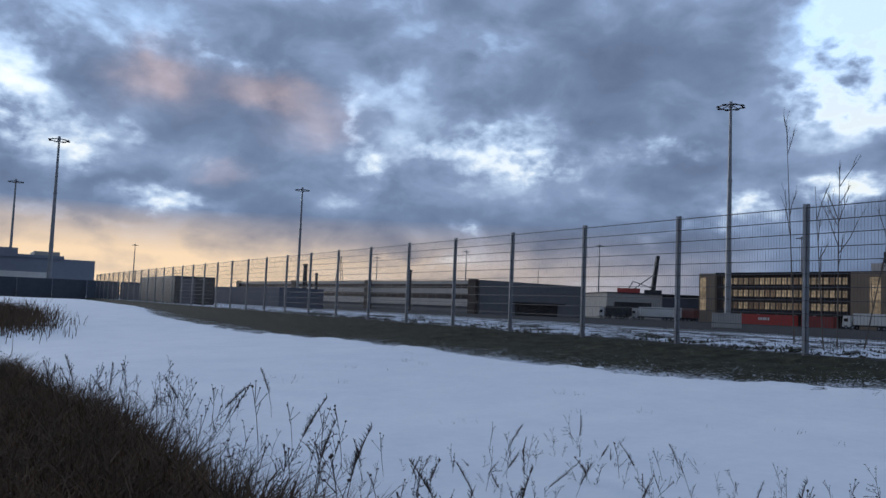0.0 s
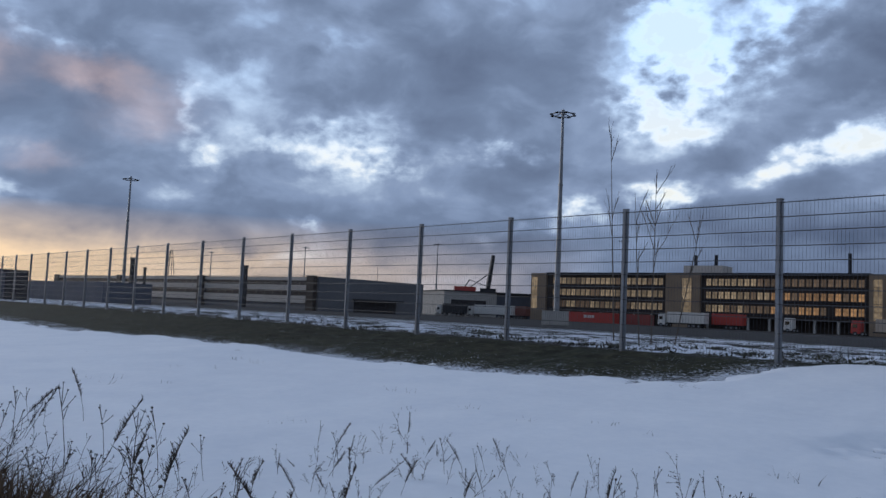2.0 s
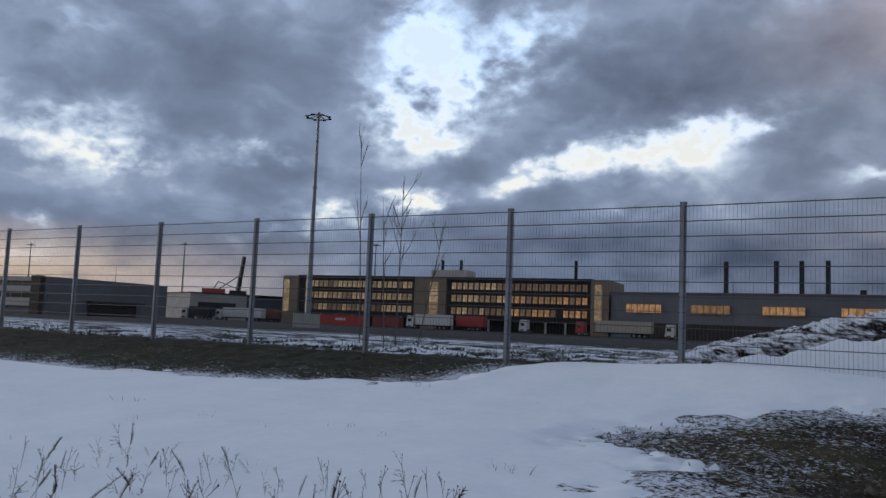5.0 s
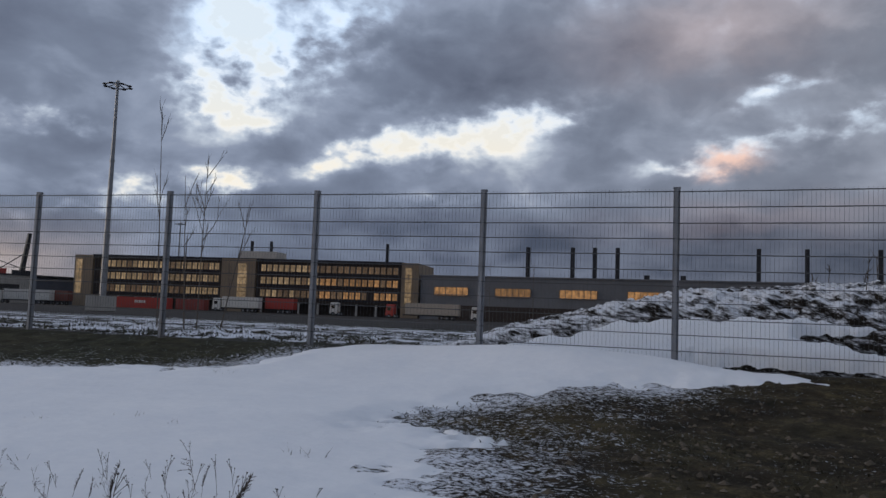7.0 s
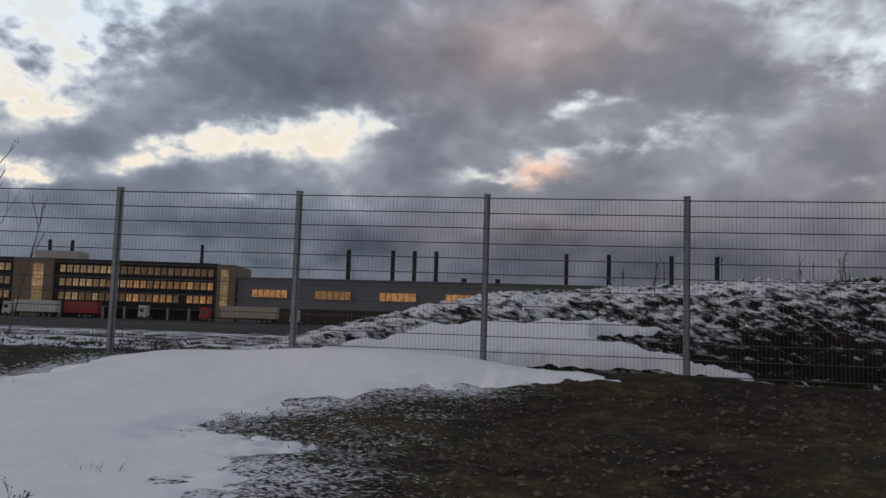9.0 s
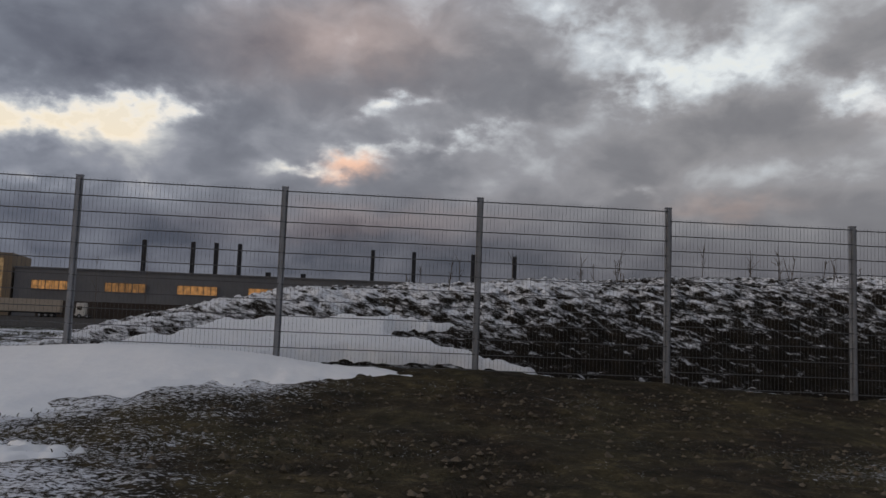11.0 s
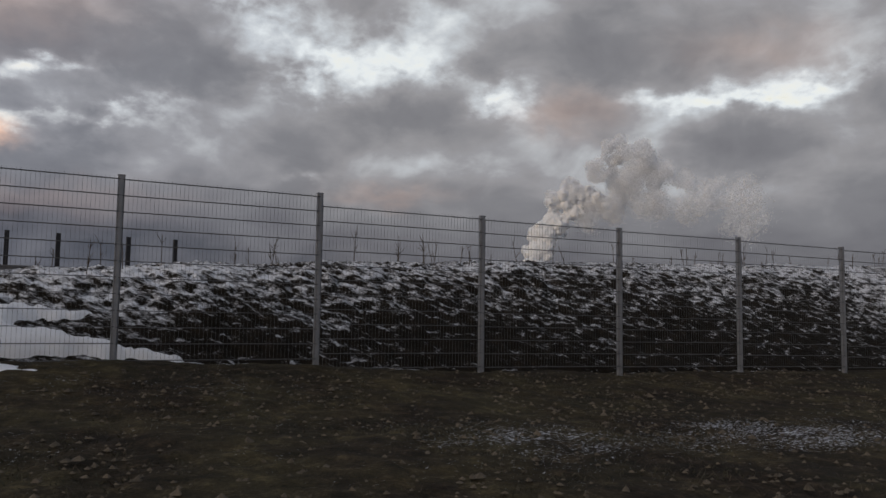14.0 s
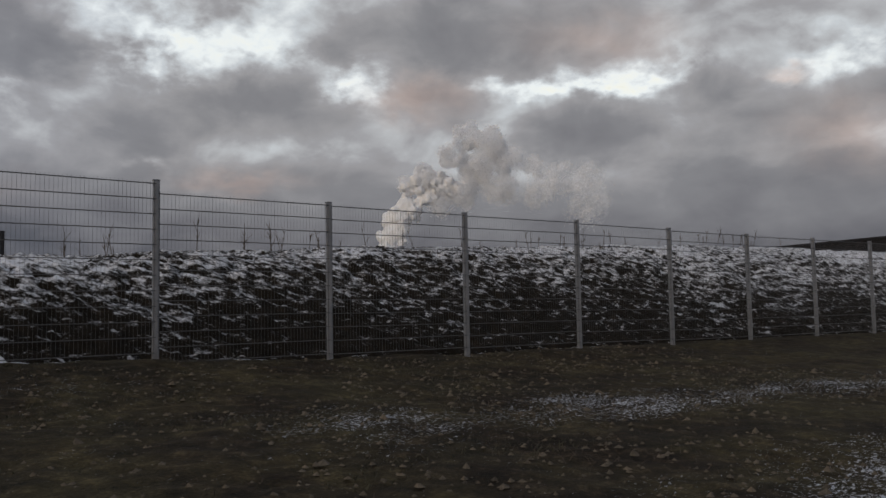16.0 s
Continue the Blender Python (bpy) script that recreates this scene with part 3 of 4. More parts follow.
def build_ground():
    xs = np.concatenate([-np.geomspace(2600, 46, 26), np.arange(-45, -12, 0.3), np.arange(-12, 16, 0.09), np.arange(16, 45, 0.3), np.geomspace(46, 2600, 26)])
    ys = np.concatenate([-np.geomspace(2600, 9, 22), np.arange(-8, 2, 0.4), np.arange(2, 12, 0.09), np.arange(12, 22, 0.2), np.arange(22, 60, 0.8), np.geomspace(61, 2600, 26)])

    def place(x, y):
        near = np.exp(-((x / 40) ** 2 + ((y - 6) / 30) ** 2))
        z = ground_z(x, y) + 0.12 * fbm(x * 1.1, y * 1.1, 8, 3) * smooth(11.5, 13, y) * smooth(50, 25, y) + near * (0.05 * fbm(x * 0.9, y * 0.9, 1, 3) + 0.035 * fbm(x * 5, y * 5, 2, 3, 0.6))
        return x, y, z

    ob = sheet("ground", xs, ys, place, SOIL, [("dust", dust_amount), ("green", lambda x, y: smooth(-1, -5, x) * 0.75 + 0.12)])
    tagged(ob, "dark bare soil and short winter grass flecked with snow", "ground", kind="structure")

    def lay(x, y):
        d = snow_depth(x, y)
        hump = 0.16 * np.exp(-(((x + 1.6) / 1.5) ** 2 + ((y - 10.1) / 0.6) ** 2))
        thin = 1 - 0.72 * np.exp(-(((x + 1.5) / 1.5) ** 2 + ((y - 6.2) / 2.4) ** 2))
        z = ground_z(x, y) + 0.075 * thin * smooth(-0.02, 0.5, d) - 0.10 * smooth(0.04, -0.12, d) + 0.05 * fbm(x * 0.35, y * 0.6, 41, 2) + 0.012 * fbm(x * 3, y * 3, 42, 3)
        return x, y, z + hump * smooth(0, 0.4, d)

    ob = sheet("snow", np.concatenate([np.arange(-75, -14, 0.25), np.arange(-14, 2.2, 0.055)]), np.concatenate([np.arange(-2.5, 2, 0.15), np.arange(2, 11.6, 0.055)]), lay, SNOW)
    tagged(ob, "smooth undisturbed snow lying on the verge", "snow", kind="structure")


def build_mound():
    xs = np.concatenate([np.arange(-4.4, 20, 0.055), np.arange(20, 62, 0.2)])
    ss = np.concatenate([np.arange(-0.25, 4.0, 0.05), np.geomspace(4.05, 14, 14)])

    def place(x, s):
        y, z = mound_z(x, s)
        return x, y, z

    def cover(x, s):
        h = np.interp(x, MOUND_X, MOUND_H)
        p = s / np.maximum(1.3 * h, 0.3)
        return 0.40 + 0.15 * smooth(0.1, 0.85, p) - 0.10 * smooth(0.95, 1.3, p) + 0.05 * smooth(2.0, -1.5, x) - 0.08 * smooth(2, 9, x) + 0.06 * smooth(12, 20, x) - 0.05 * smooth(0.6, 0.1, p) + 0.12 * fbm(x * 0.7, s * 0.9, 77, 3)

    ob = sheet("soil_mound", xs, ss, place, CLODS, [("dust", cover)])
    tagged(ob, "long heap of dark cloddy soil dusted with snow", "earth mound", kind="structure")
    # the drift that lies against its foot
    edge = [(-3.4, -0.1), (-2.7, 0.15), (-1.9, 0.42), (-1.0, 0.68), (0.5, 0.86), (1.5, 0.92), (2.25, 0.84), (2.0, 0.72), (1.4, 0.66), (1.3, 0.55), (1.9, 0.47), (2.9, 0.22), (3.3, 0.08), (2.4, 0.07), (2.0, 0.10), (1.2, 0.16), (0.6, 0.10), (-0.4, 0.02), (-1.2, -0.2), (-3.0, -0.3)]

    def drift(x, s):
        y, z = mound_z(x, s, False)
        d = signed(edge, x, s) + 0.10 * fbm(x * 3, s * 5, 51, 4, 0.6)
        return x, y, z + 0.13 * smooth(-0.02, 0.12, d) - 0.25 * smooth(0.02, -0.08, d) + 0.04 * fbm(x * 1.2, s * 2, 52, 3)

    ob = sheet("snow_drift", np.arange(-3.7, 3.6, 0.035), np.arange(-0.5, 1.4, 0.035), drift, SNOW)
    tagged(ob, "smooth snow drift with a melted ragged edge against the soil heap", "snow drift", kind="structure")


# ---- the mesh fence ----
PITCH = 2.52
POST_TOP = [(-90, 3.27), (-15.3, 3.24), (-7.8, 3.22), (-2.7, 3.19), (4.79, 3.16), (7.3, 3.02), (9.8, 2.99), (12.3, 2.97), (14.8, 2.92), (17.3, 2.88), (60, 2.7)]


def post_mesh():
    bm = bmesh.new()
    box(bm, -0.040, 0.040, -0.030, 0.030, -2.65, 0.0, 0.006)
    return bm


def build_fence():
    fence = empty("mesh_fence", Matrix(), "tall galvanised double-rod mesh fence on square steel posts", "fence", kind="thing")
    places, x = [], -7.78 - 30 * PITCH
    while x < 46:
        places.append((x, float(fence_y(x)), float(np.interp(x, [p[0] for p in POST_TOP], [p[1] for p in POST_TOP]))))
        slope = (float(fence_y(x + 0.1)) - float(fence_y(x))) / 0.1
        x += PITCH / math.hypot(1, slope)
    first = part("post", post_mesh(), STEEL, fence)
    cap_bm = bmesh.new()
    box(cap_bm, -0.044, 0.044, -0.034, 0.034, 0.0, 0.018, 0.005)
    cap = part("post_cap", cap_bm, STEEL, first)
    strip_bm = bmesh.new()
    box(strip_bm, -0.022, 0.022, -0.046, -0.034, -2.24, -0.02, 0.003)
    for i in range(6):
        rod(strip_bm, (0, -0.045, -0.15 - 0.4 * i), (0, -0.053, -0.15 - 0.4 * i), 0.011, 0.009, 6)
    strip = part("clamp_strip", strip_bm, STEEL, first)
    # one mat: upright wires every 50 mm, paired rods every 200 mm
    verts, faces = [], []

    def bar(x0, x1, y0, y1, z0, z1):
        i = len(verts)
        verts.extend([(a, b, c) for c in (z0, z1) for a, b in ((x0, y0), (x1, y0), (x1, y1), (x0, y1))])
        faces.extend([(i, i + 1, i + 5, i + 4), (i + 1, i + 2, i + 6, i + 5), (i + 2, i + 3, i + 7, i + 6), (i + 3, i, i + 4, i + 7), (i + 4, i + 5, i + 6, i + 7)])

    for k in range(50):
        xx = -1.225 + 0.05 * k
        bar(xx - 0.0013, xx + 0.0013, -0.0013, 0.0013, -2.23, 0.0)
    for k in range(12):
        zz = -0.03 - 0.198 * k
        for yy in (-0.008, 0.008):
            bar(-1.25, 1.25, yy - 0.0045, yy + 0.0045, zz - 0.0050, zz + 0.0050)
    mat_mesh = mesh_of("mesh_mat", verts, faces, WIRE)
    for i, (px, py, top) in enumerate(places):
        ob = first if i == 0 else new("post", first.data)
        ob.parent = fence
        nx, ny, ntop = places[min(i + 1, len(places) - 1)]
        head = math.atan2(ny - py, nx - px) if i + 1 < len(places) else 0.0
        ob.matrix_basis = Matrix.Translation((px, py, top)) @ Matrix.Rotation(head, 4, "Z")
        if i:
            for piece in (cap, strip):
                c = new(piece.name.split(".")[0], piece.data)
                c.parent = ob
        if i + 1 < len(places):
            panel = new("mesh_mat", mat_mesh)
            panel.parent = fence
            # mats lean with the ground, but for the one that starts lower after a step
            left, right = (top, ntop) if top - ntop < 0.08 else (ntop + 0.015, ntop)
            lean = Matrix.Identity(4)
            lean[2][0] = (right - left) / PITCH
            panel.matrix_basis = Matrix.Translation(((px + nx) / 2, (py + ny) / 2 - 0.034, (left + right) / 2 - 0.012)) @ Matrix.Rotation(head, 4, "Z") @ lean


# ---- things beyond the fence ----
YARD = 0.3
FAR = 1.25
EYE = Vector((0.1, 0.0, 1.49))


def far_pose(m):
    """Moves a far building out along the line of sight and enlarges it to match."""
    return Matrix.Translation(EYE) @ Matrix.Diagonal((FAR, FAR, FAR, 1)) @ Matrix.Translation(-EYE) @ m


def build_yard():
    xs, ys = np.linspace(-420, 160, 60), np.concatenate([np.linspace(60, 160, 40), np.linspace(165, 320, 10)])

    def place(x, y):
        return x, y, ground_z(x, y) + 0.03

    ob = sheet("yard_paving", xs, ys, place, ASPHALT)
    tagged(ob, "wide dark asphalt lorry yard", "paving", kind="structure")


def flood_mast(yaw, dist, top):
    """High mast with a ring of floodlights."""
    at = polar(yaw, dist, YARD)
    mast = empty("floodlight_mast", Matrix.Translation(at), "tall tapered grey steel floodlight mast with a ring of lamps", "light mast", "floodlight masts")
    h = top - YARD
    bm = bmesh.new()
    for z0, z1, r0, r1 in ((0, h * 0.33, 0.42, 0.36), (h * 0.33, h * 0.66, 0.35, 0.27), (h * 0.66, h, 0.26, 0.17)):
        rod(bm, (0, 0, z0), (0, 0, z1), r0, r1, 12)
        rod(bm, (0, 0, z1 - 0.25), (0, 0, z1), r0, r0, 12)
    part("pole", bm, MASTGREY, mast)
    ring = bmesh.new()
    n = 20
    for i in range(n):
        a, b = 2 * math.pi * i / n, 2 * math.pi * (i + 1) / n
        rod(ring, (1.5 * math.cos(a), 1.5 * math.sin(a), h - 0.25), (1.5 * math.cos(b), 1.5 * math.sin(b), h - 0.25), 0.10, 0.10, 6)
    for i in range(4):
        a = math.pi * i / 2
        rod(ring, (0, 0, h + 0.1), (1.5 * math.cos(a), 1.5 * math.sin(a), h - 0.25), 0.07, 0.07, 5)
    rod(ring, (0, 0, h - 0.3), (0, 0, h + 0.45), 0.3, 0.22, 10)
    part("head_ring", ring, MASTGREY, mast)
    for i in range(8):
        a = 2 * math.pi * i / 8 + 0.2
        lamp = bmesh.new()
        box(lamp, 1.40, 1.85, -0.24, 0.24, h - 0.36, h - 0.20, 0.04)
        bmesh.ops.rotate(lamp, verts=lamp.verts, cent=(0, 0, 0), matrix=Matrix.Rotation(a, 3, "Z"))
        part("floodlight", lamp, DARKMETAL, mast)
    return mast


def build_office():
    """Four-storey office block with rows of lit windows."""
    a, length, turn = (-141.0, 157.0), 83.4, 6.89
    office = empty("office_building", far_pose(Matrix.Translation((a[0], a[1], YARD)) @ Matrix.Rotation(radians(turn), 4, "Z")), "four-storey dark office block with rows of warmly lit windows", "office building")
    top = 12.15
    bm = bmesh.new()
    for x0, x1 in ((4.6, 37.4), (45.6, 79.8)):
        box(bm, x0, x1, 0.8, 16, 2.6, top - 0.5)
    box(bm, 4.6, 79.8, 4.0, 16, 0, 2.6)
    part("wall", bm, DARKWALL, office, "dark brown wall")
    for x0, x1 in ((0.0, 4.6), (37.4, 45.6), (79.8, 83.7)):
        tower = boxed("stair_tower", (x0, x1, 0.0, 16.4, 0, top - 0.1), TAN, office, "tan clad stair tower")
        c = {0.0: (0.4, 2.0), 37.4: (41.4, 43.6), 79.8: (80.6, 82.2)}[x0]
        for k in range(5):
            pane = boxed("stair_window", (c[0], c[1], -0.06, 0.10, 3.0 + k * 1.62, 4.5 + k * 1.62), GOLD, tower)
    bm = bmesh.new()
    box(bm, 4.4, 80.0, 0.3, 16.2, top - 0.5, top + 0.1)
    part("roof", bm, ROOFDARK, office)
    for i in range(17):
        x = 6.5 + i * 4.5
        if 37 < x < 46:
            continue
        boxed("column", (x - 0.2, x + 0.2, 1.0, 1.4, 0, 2.6), CONCRETE, office)
    frame_bm = bmesh.new()
    for sizes in ((-0.58, 0.58, -0.05, 0.03, -0.80, -0.74), (-0.58, 0.58, -0.05, 0.03, 0.74, 0.80), (-0.58, -0.52, -0.05, 0.03, -0.74, 0.74), (0.52, 0.58, -0.05, 0.03, -0.74, 0.74), (-0.03, 0.03, -0.05, 0.03, -0.74, 0.74), (0.03, 0.52, -0.05, 0.03, -0.2, -0.14)):
        box(frame_bm, *sizes)
    frame_me = bpy.data.meshes.new("window_frame")
    frame_bm.to_mesh(frame_me)
    frame_bm.free()
    frame_me.materials.append(FRAMES)
    panes = {}
    for nm, mt in (("gold", GOLD), ("amber", AMBER), ("dim", DIM)):
        b = bmesh.new()
        box(b, -0.56, 0.56, 0.0, 0.05, -0.78, 0.78)
        me = bpy.data.meshes.new("pane")
        b.to_mesh(me)
        b.free()
        me.materials.append(mt)
        panes[nm] = me
    rng = random.Random(4)
    for x0, x1 in ((6.2, 36.6), (46.6, 79.0)):
        n = int((x1 - x0) / 1.36)
        for row, z in enumerate((4.45, 7.35, 10.2)):
            for i in range(n):
                x = x0 + (i + 0.5) * (x1 - x0) / n
                lit = "amber" if x > 60 else "gold"
                if row == 2 and x > 58:
                    lit = "dim"
                if row == 0 and (x < 30 or 46 < x < 61) and rng.random() < 0.7:
                    lit = "dim"
                if row == 0 and 71.5 < x < 73.6:
                    continue
                if rng.random() < 0.08:
                    lit = "dim"
                win = new("window", panes[lit])
                win.parent = office
                win.location = (x, 0.74, z)
                fr = new("window_frame", frame_me)
                fr.parent = win
    for x0, x1 in ((5.0, 37.2), (46.0, 79.6)):
        for z in (3.3, 6.2, 9.05):
            boxed("sill_band", (x0, x1, 0.55, 0.8, z - 0.12, z + 0.12), ROOFDARK, office)
    boxed("penthouse", (40.3, 49.3, 3.0, 9.0, top + 0.1, top + 1.9), CREAM, office, "cream rooftop plant room")
    for x in (42.2, 47.0, 75.0):
        bm = bmesh.new()
        box(bm, x - 0.3, x + 0.3, 5.0, 5.6, top + 0.1, 16.6, 0.05)
        part("flue", bm, DARKMETAL, office)


def build_right_hall():
    hall = empty("production_hall", far_pose(Matrix.Translation((-57.0, 167.0, YARD)) @ Matrix.Rotation(radians(-3), 4, "Z")), "long flat grey industrial hall with a few lit window strips", "hall")
    boxed("wall", (-0.5, 135, 0.3, 45, 0, 9.3), CLADDING, hall)
    boxed("roof", (-0.7, 135.2, 0.1, 45.2, 9.3, 9.6), CLADDING, hall)
    boxed("base_band", (4.0, 135, 0.1, 0.3, 0, 3.2), DARKWALL, hall, "dark red-brown lower wall")
    for i in range(9):
        x = 2.8 + i * 13.75
        win = boxed("window_strip", (x, x + 7.7, 0.12, 0.34, 5.3, 7.0), AMBER, hall, "amber lit window strip")
        bm = bmesh.new()
        for k in range(7):
            u = x + k * 7.7 / 6
            box(bm, u - 0.06, u + 0.06, 0.05, 0.12, 5.3, 7.0)
        box(bm, x, x + 7.7, 0.05, 0.12, 5.22, 5.3)
        box(bm, x, x + 7.7, 0.05, 0.12, 7.0, 7.08)
        part("window_frame", bm, FRAMES, win)
    for x in (22.9, 32.4, 37.0, 41.6, 68.4, 76.9, 89.2, 98.0):
        bm = bmesh.new()
        box(bm, x - 0.4, x + 0.4, 2.0, 2.8, 9.6, 16.0, 0.06)
        part("flue", bm, DARKMETAL, hall)
    for x in (47.5, 54.5):
        boxed("roof_vent", (x - 0.5, x + 0.5, 2.0, 3.0, 9.6, 10.5), DARKMETAL, hall)


def build_long_depot():
    """The low striped depot and its grey gable."""
    a = Vector((-137.5, 89.0))
    depot = empty("depot_building", far_pose(Matrix.Translation((a.x, a.y, YARD)) @ Matrix.Rotation(radians(5.1), 4, "Z")), "long low depot with cream and dark bands, grey end wall", "depot")
    boxed("wall", (-129, -0.2, 0.4, 30, 0, 6.6), CLADDING, depot)
    for z0, z1, mt, nm in ((5.2, 6.1, DARKBAND, "window_band"), (4.1, 5.2, CREAM, "spandrel"), (3.0, 4.1, DARKBAND, "window_band"), (1.5, 3.0, CREAM, "spandrel"), (6.1, 6.8, CREAM, "parapet")):
        for i in range(3):
            x1 = -2.4 - i * 42
            band = boxed(nm, (x1 - 39.5, x1, 0.05 if mt is CREAM else 0.16, 0.4, z0, z1), mt, depot)
            if mt is DARKBAND:
                for k in range(1, 13):
                    u = x1 - k * 3.05
                    boxed("mullion", (u - 0.07, u + 0.07, 0.10, 0.16, z0, z1), FRAMES, band)
    for i in range(4):
        x1 = 0.0 - i * 42
        boxed("stair_pier", (x1 - 2.4, x1, -0.5, 0.4, 0, 7.1), DARKWALL, depot)
    boxed("roof", (-129, 0.0, 0.4, 30, 6.6, 6.9), ROOFDARK, depot)
    gable = boxed("end_wall", (-0.2, 0.3, 0.6, 30.5, 0, 7.0), CLADDING, depot, "plain grey end wall")
    boxed("dock_opening", (0.28, 0.5, 10, 22, 0.0, 2.6), DARKBAND, gable)
    boxed("dock_canopy", (0.3, 2.4, 9.5, 22.5, 2.6, 2.9), ROOFDARK, gable)
    second = empty("warehouse", far_pose(Matrix.Translation((-160, 144, YARD)) @ Matrix.Rotation(radians(66), 4, "Z")), "flat-roofed pale grey warehouse beyond the lorries", "warehouse")
    boxed("wall", (0, 15, 0, 40, 0, 6.6), CONCRETE, second)
    boxed("annex", (15, 40, 0.5, 40, 0, 6.2), BLUEWALL, second, "darker blue-grey annex")
    boxed("roof", (-0.2, 40.2, -0.2, 40.2, 6.6, 6.9), ROOFDARK, second)
    boxed("gate", (2, 12, -0.1, 0.1, 2.4, 4.4), DARKBAND, second)


def build_skyline():
    """Flues, a lattice pylon and an aerial along the far horizon."""
    for yaw, dist, top, r in ((69.2, 235, 12.2, 0.7), (61.9, 200, 10.3, 0.6), (68.4, 260, 10.6, 0.5)):
        bm = bmesh.new()
        rod(bm, (0, 0, 0), (0, 0, top - YARD), r, r * 0.85, 10)
        rod(bm, (0, 0, top - YARD - 0.5), (0, 0, top - YARD), r * 1.1, r * 1.1, 10)
        me = bpy.data.meshes.new("chimney")
        bm.to_mesh(me)
        bm.free()
        me.materials.append(DARKMETAL)
        ob = new("chimney", me)
        ob.location = polar(yaw, dist, YARD)
        tagged(ob, "slim dark steel chimney above the depot roof", "chimney", "far chimneys")
    pylon = empty("lattice_pylon", Matrix.Translation(polar(66.8, 500, YARD)), "grey lattice pylon on the far horizon", "pylon")
    for sx in (-1, 1):
        for sy in (-1, 1):
            bm = bmesh.new()
            rod(bm, (sx * 3, sy * 3, 0), (sx * 0.5, sy * 0.5, 30), 0.22, 0.16, 5)
            part("leg", bm, DARKMETAL, pylon)
    for k in range(8):
        z0, z1 = k * 3.7, k * 3.7 + 3.7
        w0, w1 = 3 - z0 / 12, 3 - z1 / 12
        bm = bmesh.new()
        rod(bm, (-w0, -w0, z0), (w1, -w1, z1), 0.10, 0.10, 4)
        rod(bm, (w0, -w0, z0), (-w1, -w1, z1), 0.10, 0.10, 4)
        part("brace", bm, DARKMETAL, pylon)
    for z in (21, 25.5):
        bm = bmesh.new()
        rod(bm, (-6, 0, z), (6, 0, z), 0.16, 0.16, 5)
        part("cross_arm", bm, DARKMETAL, pylon)
    bm = bmesh.new()
    rod(bm, (0, 0, 0), (0, 0, 16), 0.22, 0.10, 6)
    me = bpy.data.meshes.new("aerial")
    bm.to_mesh(me)
    bm.free()
    me.materials.append(DARKMETAL)
    ob = new("aerial", me)
    ob.location = polar(52.8, 300, YARD)
    tagged(ob, "thin dark aerial mast far behind the hall", "aerial")


def build_crane():
    at = polar(45.6, 300, YARD)
    crane = empty("mobile_crane", Matrix.Translation(at) @ Matrix.Rotation(radians(45.6), 4, "Z"), "dark harbour crane with a red cab and a raised boom", "crane")
    boxed("carriage", (-7, 7, -3, 3, 0.0, 8.6), DARKMETAL, crane)
    boxed("cab", (-9, -1, -2, 2, 8.6, 10.6), REDPAINT, crane, "red machine house")
    boxed("boom_base", (0.5, 6.5, -1.5, 1.5, 8.6, 10.2), DARKMETAL, crane)
    bm = bmesh.new()
    rod(bm, (3.4, 0, 9.5), (5.0, 0, 22.6), 0.9, 0.7, 6)
    part("boom", bm, DARKMETAL, crane)
    bm = bmesh.new()
    rod(bm, (-3, 0, 10.6), (3.4, 0, 15.5), 0.18, 0.18, 5)
    rod(bm, (-5, 0, 10.6), (-3.5, 0, 13.2), 0.2, 0.2, 5)
    rod(bm, (-3.5, 0, 13.2), (3.0, 0, 11.0), 0.15, 0.15, 5)
    part("strut", bm, DARKMETAL, crane)


def lorry(yaw, dist, heading, cab, body, length=13.6, with_cab=True, label=""):
    """Articulated lorry; the cab stands at its low-x end."""
    at = polar(yaw, dist * FAR, 0.0)
    truck = empty("lorry", Matrix.Translation(at) @ Matrix.Rotation(radians(heading), 4, "Z"), label, "lorry", "parked lorries")
    start = 0.0
    if with_cab:
        bm = bmesh.new()
        box(bm, 0.0, 2.2, -1.2, 1.2, 0.55, 3.5, 0.12)
        for v in bm.verts:
            if v.co.z > 2.2 and v.co.x < 0.5:
                v.co.x += 0.28
        c = part("cab", bm, cab, truck)
        boxed("windscreen", (-0.02, 0.12, -1.05, 1.05, 1.75, 2.3), GLASS, c)
        boxed("side_window", (0.5, 1.5, -1.23, -1.19, 1.9, 2.7), GLASS, c)
        boxed("bumper", (-0.08, 0.2, -1.2, 1.2, 0.35, 0.7), DARKMETAL, c)
        start = 2.8
    if length:
        boxed("trailer_body", (start, start + length, -1.27, 1.27, 1.15, 3.95), body, truck, "", 0.05)
        boxed("chassis", (start - 0.8, start + length, -0.5, 0.5, 0.85, 1.12), DARKMETAL, truck)
    wheels = ([1.0, 2.6] if with_cab else []) + ([start + length - d for d in (1.6, 2.9, 4.2)] if length else [])
    for x in wheels:
        for y in (-1.05, 1.05):
            bm = bmesh.new()
            rod(bm, (x, y - 0.17, 0.5), (x, y + 0.17, 0.5), 0.5, 0.5, 14)
            wheel = part("wheel", bm, RUBBER, truck)
            bm = bmesh.new()
            rod(bm, (x, y - 0.18, 0.5), (x, y + 0.18, 0.5), 0.26, 0.26, 10)
            part("rim", bm, MASTGREY, wheel)
    return truck


